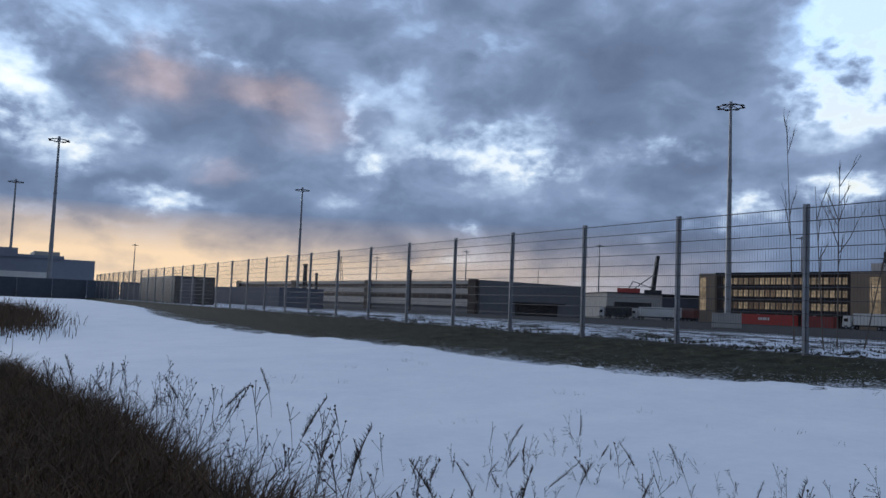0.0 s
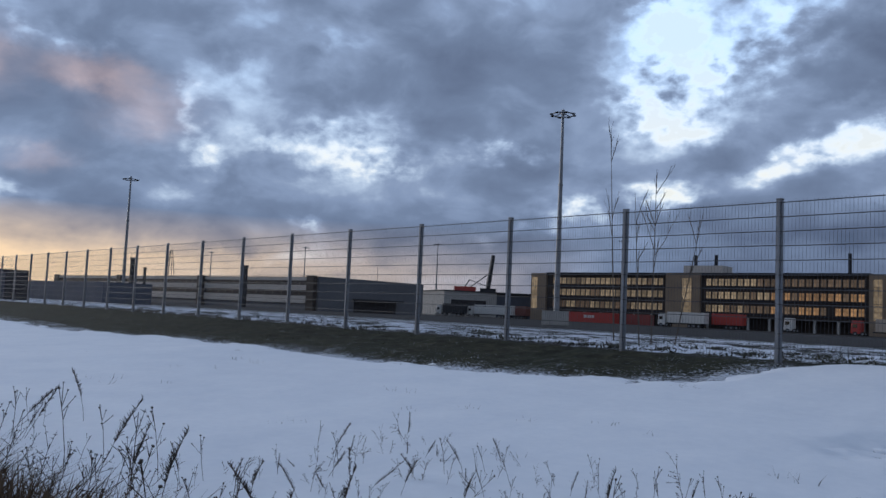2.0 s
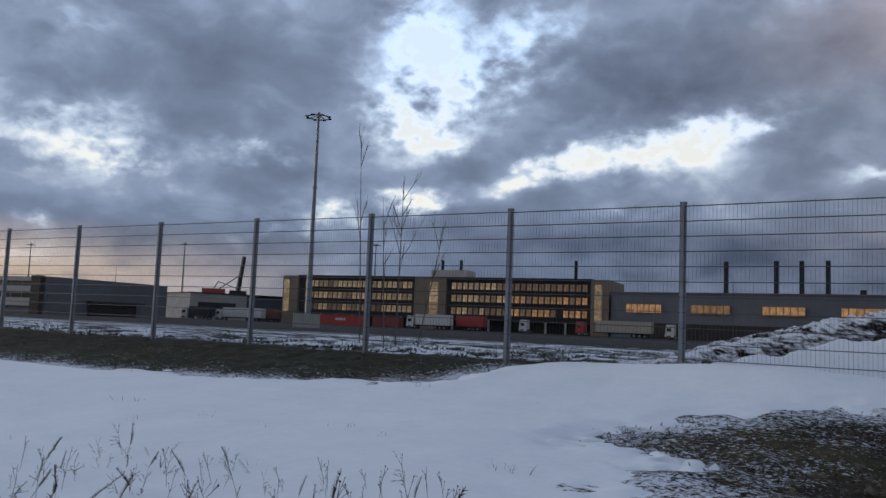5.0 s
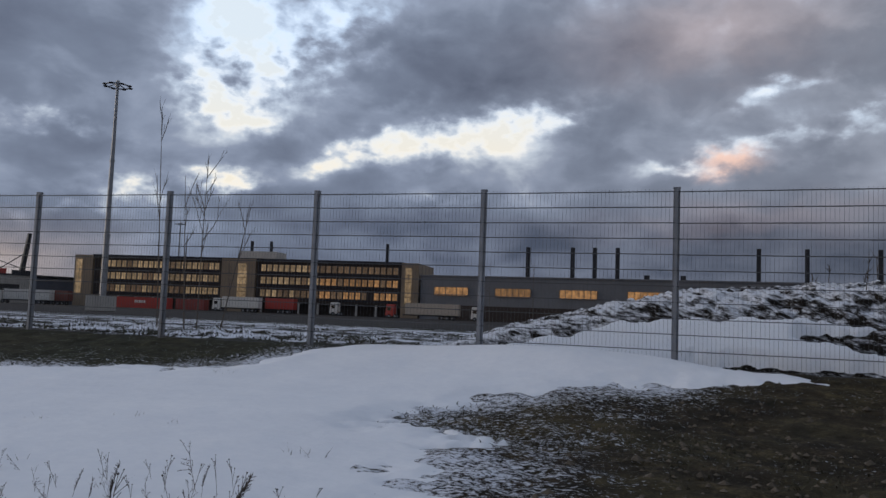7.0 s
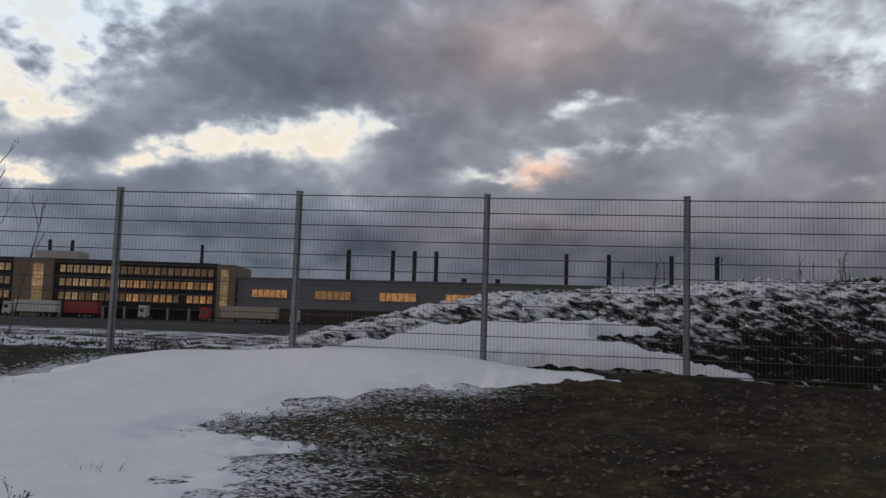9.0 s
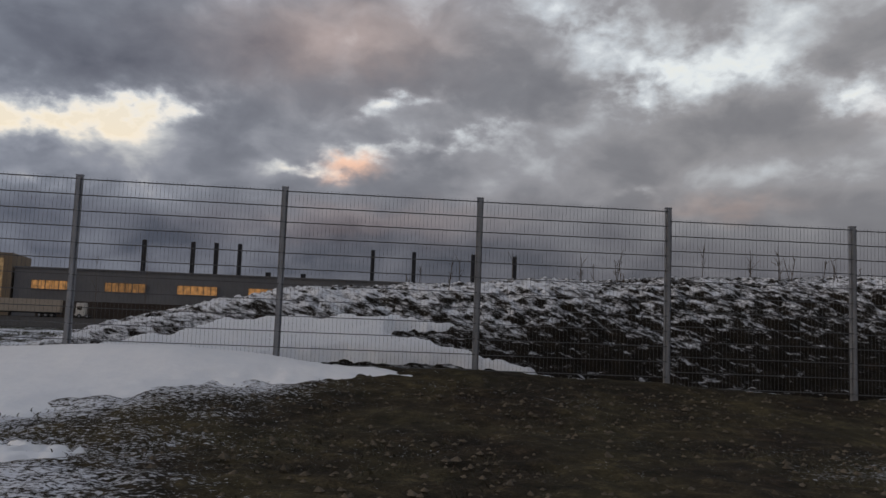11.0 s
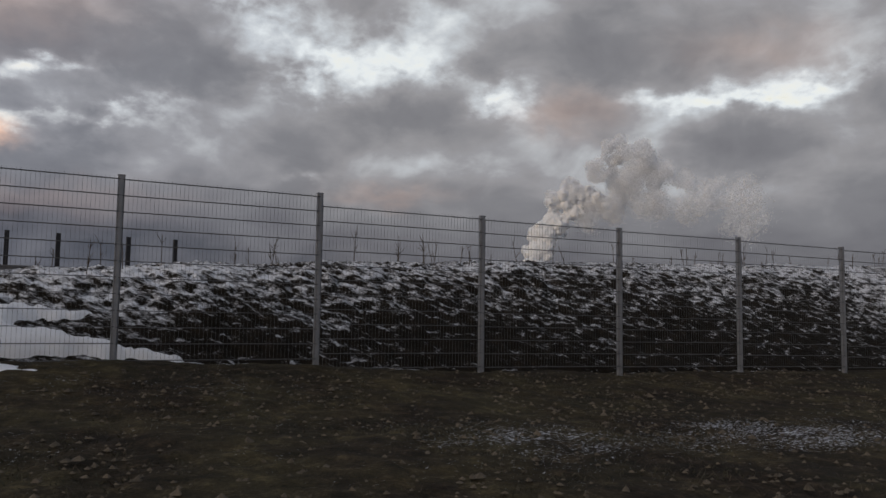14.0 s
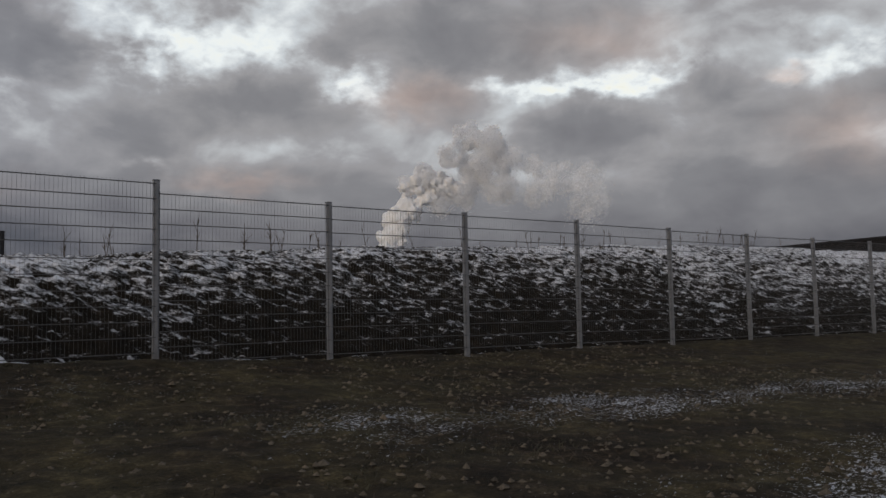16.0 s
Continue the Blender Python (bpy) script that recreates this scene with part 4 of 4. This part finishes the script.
def container(yaw, dist, heading, material, label, length=12.2, bars=False):
    at = polar(yaw, dist * FAR, 0.0)
    box_ob = empty("shipping_container", Matrix.Translation(at) @ Matrix.Rotation(radians(heading), 4, "Z"), label, "container", "shipping containers")
    body = boxed("body", (0, length, 0, 2.44, 0.1, 2.9), material, box_ob, "", 0.04)
    bm = bmesh.new()
    n = int(length / 0.55)
    for i in range(n):
        x = 0.3 + i * (length - 0.6) / n
        box(bm, x, x + 0.28, -0.035, 0.0, 0.3, 2.7)
    part("corrugation", bm, material, body)
    if bars:
        bm = bmesh.new()
        for i, wd in enumerate((0.5, 0.45, 0.5, 0.4, 0.5)):
            box(bm, length * 0.36 + i * 0.66, length * 0.36 + i * 0.66 + wd, -0.06, -0.04, 1.45, 2.15)
        part("lettering", bm, WHITEPAINT, body, "pale lettering bars")
    return box_ob


def build_lorries():
    container(39.3, 183, 4, REDPAINT, "red corrugated shipping container with pale lettering", 15.0, True)
    container(35.6, 183, 4, plain("faded_red", (0.20, 0.035, 0.03), 0.6), "faded red shipping container beside the lorries", 8.5)
    lorry(46.2, 205, 10, WHITEPAINT, WHITEPAINT, 13.6, True, "white lorry with a long pale trailer in the yard")
    lorry(48.4, 208, 10, WHITEPAINT, DARKMETAL, 8.0, True, "white-cabbed lorry with a dark flatbed load")
    lorry(33.1, 178, 6, WHITEPAINT, WHITEPAINT, 10.2, True, "white lorry with a short white box body")
    lorry(29.6, 176, 6, REDPAINT, REDPAINT, 8.0, False, "red trailer standing behind a white lorry")
    lorry(25.2, 172, 6, WHITEPAINT, WHITEPAINT, 0, True, "white lorry cab without a trailer")
    lorry(19.9, 163, 4, BEIGE, BEIGE, 13.6, False, "dusty beige trailer parked by the hall")
    lorry(15.3, 160, 4, WHITEPAINT, WHITEPAINT, 0, True, "white lorry cab near the beige trailer")
    lorry(21.3, 166, 4, REDPAINT, REDPAINT, 0, True, "red lorry cab beside the beige trailer")
    lorry(43.2, 200, 8, REDPAINT, plain("rust_red", (0.13, 0.04, 0.03), 0.7), 6.0, False, "rust red trailer in the yard")
    block = boxed("concrete_block", (-1.75, 1.75, -1.5, 1.5, -0.05, 1.85), CONCRETE, None, "", 0.08)
    block.matrix_world = Matrix.Translation(polar(40.2, 110, YARD)) @ Matrix.Rotation(radians(38), 4, "Z")
    tagged(block, "pale concrete base block at the mast foot", "concrete block")


def build_far_left():
    wall = empty("boundary_wall", Matrix.Translation((-85, 16, 0.75)), "dark blue-grey solid boundary wall at the end of the field", "wall")
    for i in range(9):
        boxed("wall_panel", (-0.1 - 0.35 * i, 0.1 - 0.35 * i, -3 * (i + 1) + 0.02, -3 * i - 0.02, 0, 1.95), BLUEWALL, wall)
    box_ob = empty("site_container", Matrix.Translation((-76, 13.2, 0.72)), "dark flat-roofed site container behind the fence", "container")
    body = boxed("body", (0, 14, 0, 3.0, 0, 2.3), DARKMETAL, box_ob, "", 0.04)
    boxed("door", (13.98, 14.05, 0.4, 1.5, 0.1, 2.1), BLUEWALL, body)
    low = boxed("dark_shed", (0, 70, 0, 8, 0, 3.3), BLUEWALL, None)
    low.matrix_world = Matrix.Translation((-195, 36, 0.3)) @ Matrix.Rotation(radians(6), 4, "Z")
    tagged(low, "low dark shed beyond the fence", "shed")
    # its halls carry the pale blue of distant haze in their base colour
    plant = empty("factory_block", Matrix.Translation((-215, 27, YARD)), "stepped factory block, tinted blue-grey with distance haze, against the sunset", "factory")
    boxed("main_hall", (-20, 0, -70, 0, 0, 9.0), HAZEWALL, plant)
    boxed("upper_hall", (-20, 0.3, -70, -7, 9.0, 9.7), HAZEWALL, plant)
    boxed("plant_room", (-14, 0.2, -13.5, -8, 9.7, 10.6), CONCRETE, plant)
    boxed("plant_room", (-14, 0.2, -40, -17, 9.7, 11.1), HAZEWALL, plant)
    boxed("light_band", (0.0, 0.35, -50, -10, 3.8, 5.6), WHITEPAINT, plant, "white wall band")
    far = empty("dark_hall", Matrix.Translation((109.0, 50.5, -1.5)) @ Matrix.Rotation(radians(-70), 4, "Z"), "dark hall with a gently rising roof beyond the soil heap", "hall")
    bm = bmesh.new()
    box(bm, 0, 60, 0, 30, 0, 9.6)
    for v in bm.verts:
        if v.co.z > 5:
            v.co.z += 0.055 * v.co.x
    black = plain("black_sheet", (0.006, 0.006, 0.008), 0.95)
    part("wall", bm, black, far)
    bm = bmesh.new()
    box(bm, -0.3, 60.3, -0.3, 30.3, 9.6, 9.9)
    for v in bm.verts:
        v.co.z += 0.055 * v.co.x
    part("roof", bm, black, far)


def build_plume():
    """Steam over the far plant: a dense billowing column, then loose drifting cloud made of many tiny flakes."""
    rng = random.Random(9)
    dist = 420.0

    def centre(yaw, e, depth=0.0):
        return polar(yaw, dist + depth, 1.5 + dist * math.tan(radians(e)))

    ball = bmesh.new()
    bmesh.ops.create_icosphere(ball, subdivisions=2, radius=1.0)
    unit, tris = [v.co.copy() for v in ball.verts], [tuple(v.index for v in f.verts) for f in ball.faces]
    ball.free()
    verts, faces = [], []
    column = [
        (-38.9, 3.6, 7.0), (-39.0, 4.8, 7.4), (-39.4, 6.0, 8.2), (-40.1, 6.8, 7.0), (-40.7, 6.5, 4.2), (-39.4, 5.2, 7.0),
        (-40.2, 8.2, 4.6), (-41.0, 8.6, 6.4), (-42.2, 8.6, 6.6), (-43.2, 8.2, 5.6), (-41.6, 7.6, 5.0),
    ]
    for yaw, e, r in column:
        middle = centre(yaw, e)
        for k in range(22):
            way = Vector((rng.gauss(0, 1), rng.gauss(0, 1), rng.gauss(0, 1))).normalized()
            c, rr = (middle, r * 0.8) if k == 0 else (middle + way * r * rng.uniform(0.5, 0.95), r * rng.uniform(0.16, 0.40))
            off = len(verts)
            verts.extend([tuple(c + d * rr) for d in unit])
            faces.extend([tuple(off + i for i in f) for f in tris])
    ob = new("steam_plume", mesh_of("steam_plume", verts, faces, STEAM, True))
    skin = ob.modifiers.new("fuse", "REMESH")
    skin.mode, skin.voxel_size, skin.use_smooth_shade = "VOXEL", 0.5, True
    for size, strength in ((3.5, 2.4), (1.6, 1.4), (0.8, 0.6)):
        tex = bpy.data.textures.new("billow", "CLOUDS")
        tex.noise_scale, tex.noise_depth = size, 3
        push = ob.modifiers.new("billow", "DISPLACE")
        push.texture, push.strength, push.mid_level = tex, strength, 0.5
    soft = ob.modifiers.new("soften", "SMOOTH")
    soft.factor, soft.iterations = 0.5, 2
    tagged(ob, "dense white billowing steam column rising over the far plant", "steam", kind="stuff")
    # yaw, height, radius, how dense, how soft the edge
    drifting = [
        (-40.2, 8.4, 6.0, 0.7, 0.12), (-41.4, 8.8, 8.0, 0.7, 0.12), (-42.8, 8.4, 8.0, 0.8, 0.16), (-44.2, 7.6, 8.0, 0.5, 0.25), (-42.6, 7.0, 7.0, 0.4, 0.3),
        (-43.4, 10.4, 9.0, 0.9, 0.14), (-44.4, 11.6, 8.5, 1.0, 0.10), (-46.0, 11.0, 11.0, 0.9, 0.16), (-45.2, 9.4, 11.0, 0.8, 0.2), (-47.4, 10.0, 10.0, 0.7, 0.18), (-46.8, 8.0, 10.0, 0.5, 0.3),
        (-49.2, 9.4, 7.0, 0.45, 0.22), (-49.4, 7.6, 9.0, 0.30, 0.3), (-51.2, 8.6, 9.0, 0.42, 0.22), (-53.0, 8.6, 9.0, 0.26, 0.3), (-53.0, 7.0, 11.0, 0.22, 0.35),
    ]
    gen = np.random.default_rng(3)
    middles, sizes = [], []
    for yaw, e, r, dense, edge in drifting:
        home = np.array(centre(yaw, e))
        puffs = [(home, r * 0.72, 0.5)]
        for k in range(16):
            way = gen.normal(size=3)
            puffs.append((home + way / np.linalg.norm(way) * r * gen.uniform(0.45, 0.85), r * gen.uniform(0.18, 0.42), 0.7))
        for c, rr, much in puffs:
            count = int(220.0 * dense * much * rr * rr)
            way = gen.normal(size=(count, 3))
            way /= np.linalg.norm(way, axis=1)[:, None]
            reach = rr * (gen.random(count) ** 0.33 + np.abs(gen.normal(0, edge * 1.35, count)))
            middles.append(c + way * reach[:, None])
            sizes.append(gen.uniform(0.12, 0.26, count))
    middles, sizes = np.concatenate(middles), np.concatenate(sizes)
    a, b = gen.normal(size=(len(middles), 3)), gen.normal(size=(len(middles), 3))
    a *= (sizes / np.linalg.norm(a, axis=1))[:, None]
    b *= (sizes / np.linalg.norm(b, axis=1))[:, None]
    corners = np.stack([middles - a, middles - b, middles + a, middles + b], 1).reshape(-1, 3)
    quads = np.arange(len(corners)).reshape(-1, 4)
    haze = new("steam_haze", mesh_of("steam_haze", corners.tolist(), quads.tolist(), STEAM))
    tagged(haze, "loose grey-white cloud of steam drifting away from the column", "steam", kind="stuff")


# ---- plants ----
def branch(bm, a, way, length, radius, depth, rng):
    b = a + way * length
    mid = a + way * length * 0.5 + Vector((rng.uniform(-1, 1), rng.uniform(-1, 1), 0)) * length * 0.04
    rod(bm, a, mid, radius, radius * 0.8, 5)
    rod(bm, mid, b, radius * 0.8, radius * 0.5, 5)
    if depth:
        for k in range(rng.choice((2, 3, 3))):
            f = rng.uniform(0.3, 0.95)
            start = a + (b - a) * f
            turn = Vector((rng.uniform(-1, 1), rng.uniform(-1, 1), rng.uniform(0.6, 1.6))).normalized()
            branch(bm, start, (way * 0.8 + turn * 0.55).normalized(), length * rng.uniform(0.35, 0.6), radius * 0.45, depth - 1, rng)


def build_trees():
    rng = random.Random(12)
    for yaw, dist, height, lean, depth in ((36.6, 19.6, 5.1, 0.05, 1), (34.1, 20.0, 4.3, -0.01, 3), (34.9, 19.8, 3.7, 0.06, 2), (32.6, 20.2, 3.3, -0.22, 2), (11.0, 62.0, 5.4, 0.0, 2), (14.0, 60.0, 5.2, 0.02, 2)):
        at = polar(yaw, dist)
        at.z = float(ground_z(at.x, at.y)) - 0.05
        tree = empty("bare_tree", Matrix.Translation(at), "young leafless tree with thin upright grey branches", "tree", "saplings behind the fence")
        bm = bmesh.new()
        way = Vector((-lean, 0, 1)).normalized()
        rod(bm, (0, 0, 0), way * height * 0.55, 0.019, 0.012, 6)
        rod(bm, way * height * 0.55, way * height, 0.012, 0.004, 5)
        part("trunk", bm, BARK, tree)
        for k in range(5 if depth < 3 else 9):
            f = rng.uniform(0.3, 0.9)
            side = Vector((rng.uniform(-1, 1), rng.uniform(-0.5, 0.5), 1.5)).normalized()
            limb = bmesh.new()
            branch(limb, way * height * f, side, height * rng.uniform(0.10, 0.26) * (1.2 - f * 0.5), 0.010, max(depth - 1, 1), rng)
            part("limb", limb, BARK, tree)


def weed_mesh(kind, rng):
    """Stem and head of a dry weed about half a metre tall."""
    stem, head = bmesh.new(), bmesh.new()
    h = 0.5
    bend = Vector((rng.uniform(-0.12, 0.12), rng.uniform(-0.08, 0.08), 0))
    pts = [bend * (f * f) + Vector((0, 0, h * f)) for f in (0, 0.35, 0.7, 1.0)]
    for a, b in zip(pts, pts[1:]):
        rod(stem, a, b, 0.0024, 0.0018, 5)
    if kind == "plume":
        for i in range(70):
            f = rng.uniform(0.62, 1.16)
            a = bend * (f * f) + Vector((0, 0, h * f))
            w = 0.018 * (1.2 - abs(f - 0.82) * 2.2)
            d = Vector((rng.uniform(-1, 1), rng.uniform(-1, 1), rng.uniform(0.8, 2.2))).normalized()
            rod(head, a, a + d * (0.022 + w), 0.0028, 0.0009, 4)
    elif kind == "umbel":
        for i in range(4):
            f = rng.uniform(0.5, 0.95)
            a = bend * (f * f) + Vector((0, 0, h * f))
            b = a + Vector((rng.uniform(-1, 1), rng.uniform(-1, 1), 1.4)).normalized() * rng.uniform(0.06, 0.14)
            rod(stem, a, b, 0.0022, 0.0018, 4)
            bmesh.ops.create_icosphere(head, subdivisions=1, radius=rng.uniform(0.006, 0.010), matrix=Matrix.Translation(b) @ Matrix.Diagonal((1, 1, 0.7, 1)))
        bmesh.ops.create_icosphere(head, subdivisions=1, radius=0.009, matrix=Matrix.Translation(pts[-1]))
    else:
        for i in range(9):
            f = rng.uniform(0.25, 1.0)
            a = bend * (f * f) + Vector((0, 0, h * f))
            d = Vector((rng.uniform(-1, 1), rng.uniform(-1, 1), rng.uniform(0.2, 1.6))).normalized()
            b = a + d * rng.uniform(0.05, 0.16)
            rod(stem, a, b, 0.0022, 0.0012, 4)
            for j in range(3):
                c = a + (b - a) * rng.uniform(0.5, 1.0)
                rod(head, c, c + Vector((rng.uniform(-1, 1), rng.uniform(-1, 1), rng.uniform(-0.3, 1))).normalized() * 0.022, 0.0032, 0.001, 4)
    return stem, head


def build_weeds():
    rng = random.Random(31)
    made = []
    for kind in ("plume", "umbel", "twig", "umbel", "plume", "twig", "umbel", "umbel"):
        stem, head = weed_mesh(kind, rng)
        words = {"plume": "dry brown feathery grass stalk standing in snow", "umbel": "dry weed with small dark seed heads", "twig": "dry branching weed stalk poking through snow"}[kind]
        thing = empty("weed", Matrix.Translation((0, 0, -50)), words, "weed", "dry weeds along the verge")
        tagged(part("stem", stem, WEED, thing), kind="stuff")
        tagged(part("seed_head", head, WEED, thing), kind="stuff")
        made.append((kind, thing))
    spots = []
    for i in range(150):
        x = rng.uniform(-11, -2.4)
        edge = float(np.interp(x, [-11.5, -8.2, -5.4, -3.6, -2.4], [0.5, 1.1, 1.2, 1.5, 2.3]))
        spots.append((x, edge + abs(rng.gauss(0, 0.5)) - 0.05, rng.uniform(0.5, 1.1) * (1.0 if x < -4.5 else 0.8)))
    for i in range(160):
        spots.append((rng.uniform(-5.4, -1.9), rng.uniform(2.1, 4.3), rng.uniform(0.32, 0.66)))
    for x, y, s in ((-5.93, 1.73, 1.25), (-5.7, 1.85, 1.15), (-4.88, 1.76, 1.2), (-4.3, 1.7, 1.05), (-3.78, 1.43, 1.2), (-2.82, 3.58, 0.72), (-2.45, 3.66, 0.9), (-2.35, 3.75, 0.95), (-2.64, 3.24, 0.8)):
        spots.append((x, y, s))
    for i, (x, y, s) in enumerate(spots):
        kind, thing = made[0] if i >= len(spots) - 9 and i % 2 else made[rng.randrange(len(made))]
        z = float(ground_z(x, y)) - 0.01
        m = Matrix.Translation((x, y, z)) @ Matrix.Rotation(rng.uniform(0, 6.28), 4, "Z") @ Matrix.Rotation(rng.gauss(0, 0.42), 4, "X")
        thing.scale = (s, s, s)
        copy_thing(thing, m)
        thing.scale = (1, 1, 1)
    for kind, thing in made:
        for o in (*thing.children_recursive, thing):
            bpy.data.objects.remove(o)


def blades(name, spots, material, label, width=0.006):
    """Thin bent blades: each spot is x, y, height, lean-x, lean-y."""
    verts, faces = [], []
    for x, y, h, lx, ly in spots:
        z = float(ground_z(x, y)) - 0.02
        a = random.uniform(0, math.pi)
        dx, dy = math.cos(a) * width, math.sin(a) * width
        i = len(verts)
        verts.extend([(x - dx, y - dy, z), (x + dx, y + dy, z), (x + lx * 0.4 + dx * 0.7, y + ly * 0.4 + dy * 0.7, z + h * 0.62), (x + lx * 0.4 - dx * 0.7, y + ly * 0.4 - dy * 0.7, z + h * 0.62), (x + lx, y + ly, z + h)])
        faces.extend([(i, i + 1, i + 2, i + 3), (i + 3, i + 2, i + 4)])
    ob = new(name, mesh_of(name, verts, faces, material))
    return tagged(ob, label, "grass", kind="stuff")


def build_grass():
    rng = random.Random(77)
    spots = []
    while len(spots) < 26000:
        x = -2.6 - 11.5 * rng.random() ** 1.3
        edge = float(np.interp(x, [-14, -11.5, -8.2, -5.4, -3.6, -2.4], [0.3, 0.4, 0.9, 0.95, 1.2, 1.2]))
        y = edge + 0.25 - abs(rng.gauss(0, 1.1))
        if y < -3.2:
            continue
        h = rng.uniform(0.14, 0.46)
        spots.append((x, y, h, rng.gauss(0.03, 0.20), rng.gauss(0.03, 0.20)))
    blades("dry_grass", spots, STRAW, "thick matted brown dry grass on the near bank", 0.0055)
    spots = []
    for i in range(5000):
        x, y = rng.gauss(-29.5, 2.6), rng.gauss(0.4, 0.9)
        spots.append((x, y, rng.uniform(0.25, 0.75), rng.gauss(0, 0.15), rng.gauss(0, 0.15)))
    blades("dry_grass", spots, STRAW, "brown clump of dry grass out in the snowy field", 0.012)
    # short turf on the bare strip and along the edge of the snow
    spots = []
    while len(spots) < 30000:
        x = rng.uniform(-22, 6) if rng.random() < 0.7 else rng.uniform(-3, 12)
        y = rng.uniform(4.2, 10.9)
        spots.append((x, y, 0.0, 0.0, 0.0))
    arr = np.array(spots)
    depth = snow_depth(arr[:, 0], arr[:, 1])
    keep = [(x, y, rng.uniform(0.012, 0.045), rng.gauss(0, 0.03), rng.gauss(0, 0.03)) for (x, y, *_), d in zip(spots, depth) if d < 0.10 and y < float(fence_y(x)) + 0.3]
    blades("turf", keep, TURFBLADE, "short dark winter turf between fence and snow", 0.006)


def build_tufts():
    """Dark tufts in the rough strip behind the fence and a few on the open snow."""
    rng = random.Random(44)
    spots = []
    for i in range(1900):
        x, y = rng.uniform(-34, 2), 11.1 + 26 * rng.random() ** 1.6
        for k in range(9):
            spots.append((x + rng.gauss(0, 0.10), y + rng.gauss(0, 0.05), rng.uniform(0.03, 0.10), rng.gauss(0, 0.10), rng.gauss(0, 0.06)))
    blades("rough_tufts", spots, TURFBLADE, "dark grass tufts and clods in the snowy strip behind the fence", 0.022)
    spots = []
    for i in range(34):
        x, y = rng.uniform(-15, -2.4), rng.uniform(3.6, 8.6)
        for k in range(rng.randrange(4, 12)):
            spots.append((x + rng.gauss(0, 0.07), y + rng.gauss(0, 0.03), rng.uniform(0.10, 0.16), rng.gauss(0, 0.06), rng.gauss(0, 0.04)))
    blades("snow_tufts", spots, WEED, "scattered dry blades poking through the snow", 0.0035)


def build_litter():
    """Dead blades and small clods on the bare ground."""
    rng = random.Random(15)
    spots = []
    for i in range(9000):
        x, y = rng.uniform(-1.5, 15), rng.uniform(2.2, 9.4)
        if fbm(np.array(x * 0.9), np.array(y * 0.9), 71, 3) > rng.uniform(-0.5, 0.35):
            spots.append((x, y, rng.uniform(0.015, 0.06), rng.gauss(0, 0.05), rng.gauss(0, 0.05)))
    blades("dead_grass", spots, WEED, "flattened dead grass on the bare soil", 0.004)
    verts, faces = [], []
    for i in range(4200):
        x, y = rng.uniform(-1, 14), rng.uniform(2.2, 9.8)
        r = rng.uniform(0.008, 0.035) * (1.6 if rng.random() < 0.08 else 1.0)
        z = float(ground_z(x, y)) + r * 0.2
        off = len(verts)
        ring = [(rng.uniform(0.7, 1.2), k * 2 * math.pi / 5) for k in range(5)]
        verts.extend([(x + r * a * math.cos(b), y + r * a * math.sin(b), z) for a, b in ring])
        verts.append((x + rng.uniform(-0.3, 0.3) * r, y + rng.uniform(-0.3, 0.3) * r, z + r * rng.uniform(0.5, 0.9)))
        faces.extend([(off + k, off + (k + 1) % 5, off + 5) for k in range(5)])
    ob = new("clods", mesh_of("clods", verts, faces, surface("clod_soil", (0.012, 0.010, 0.007), (0.13, 0.105, 0.078), 3.0, 0.9, 0.0, 0.0)))
    tagged(ob, "small scattered stones and clods on the bare soil", "stones", kind="stuff")


def build_crest_twigs():
    rng = random.Random(5)
    for i in range(64):
        x = 0.8 + 26 * rng.random()
        h = float(np.interp(x, MOUND_X, MOUND_H))
        s = 1.3 * h + rng.uniform(-0.1, 1.6)
        y, z = mound_z(np.array(x), np.array(s))
        twig = empty("bare_twig", Matrix.Translation((x, float(y), float(z) - 0.05)), "thin leafless weed stalk on top of the soil heap", "weed", "stalks on the soil heap")
        bm = bmesh.new()
        tall = rng.uniform(0.2, 0.6)
        way = Vector((rng.gauss(0, 0.12), rng.gauss(0, 0.12), 1)).normalized()
        rod(bm, (0, 0, 0), way * tall, 0.008, 0.004, 5)
        part("stem", bm, WEED, twig)
        side = bmesh.new()
        for k in range(rng.randrange(4, 9)):
            f = rng.uniform(0.3, 0.95)
            d = Vector((rng.uniform(-1, 1), rng.uniform(-1, 1), rng.uniform(0.7, 2))).normalized()
            rod(side, way * tall * f, way * tall * f + d * rng.uniform(0.12, 0.42) * tall, 0.005, 0.002, 4)
        part("side_shoot", side, WEED, twig)


build_ground()
build_mound()
build_yard()
build_office()
build_right_hall()
build_long_depot()
build_crane()
build_skyline()
build_far_left()
build_lorries()
for yaw, top_el, dist in ((40.15, 14.15, 112), (85.5, 9.7, 160), (87.75, 6.8, 230), (69.7, 7.8, 200), (80.45, 3.3, 470), (64.2, 3.3, 470), (57.9, 4.0, 392), (48.6, 4.72, 330), (35.6, 5.42, 288)):
    flood_mast(yaw, dist, 1.5 + dist * math.tan(radians(top_el)))
build_plume()
build_trees()
build_crest_twigs()
build_grass()
build_tufts()
build_litter()
build_weeds()
build_fence()
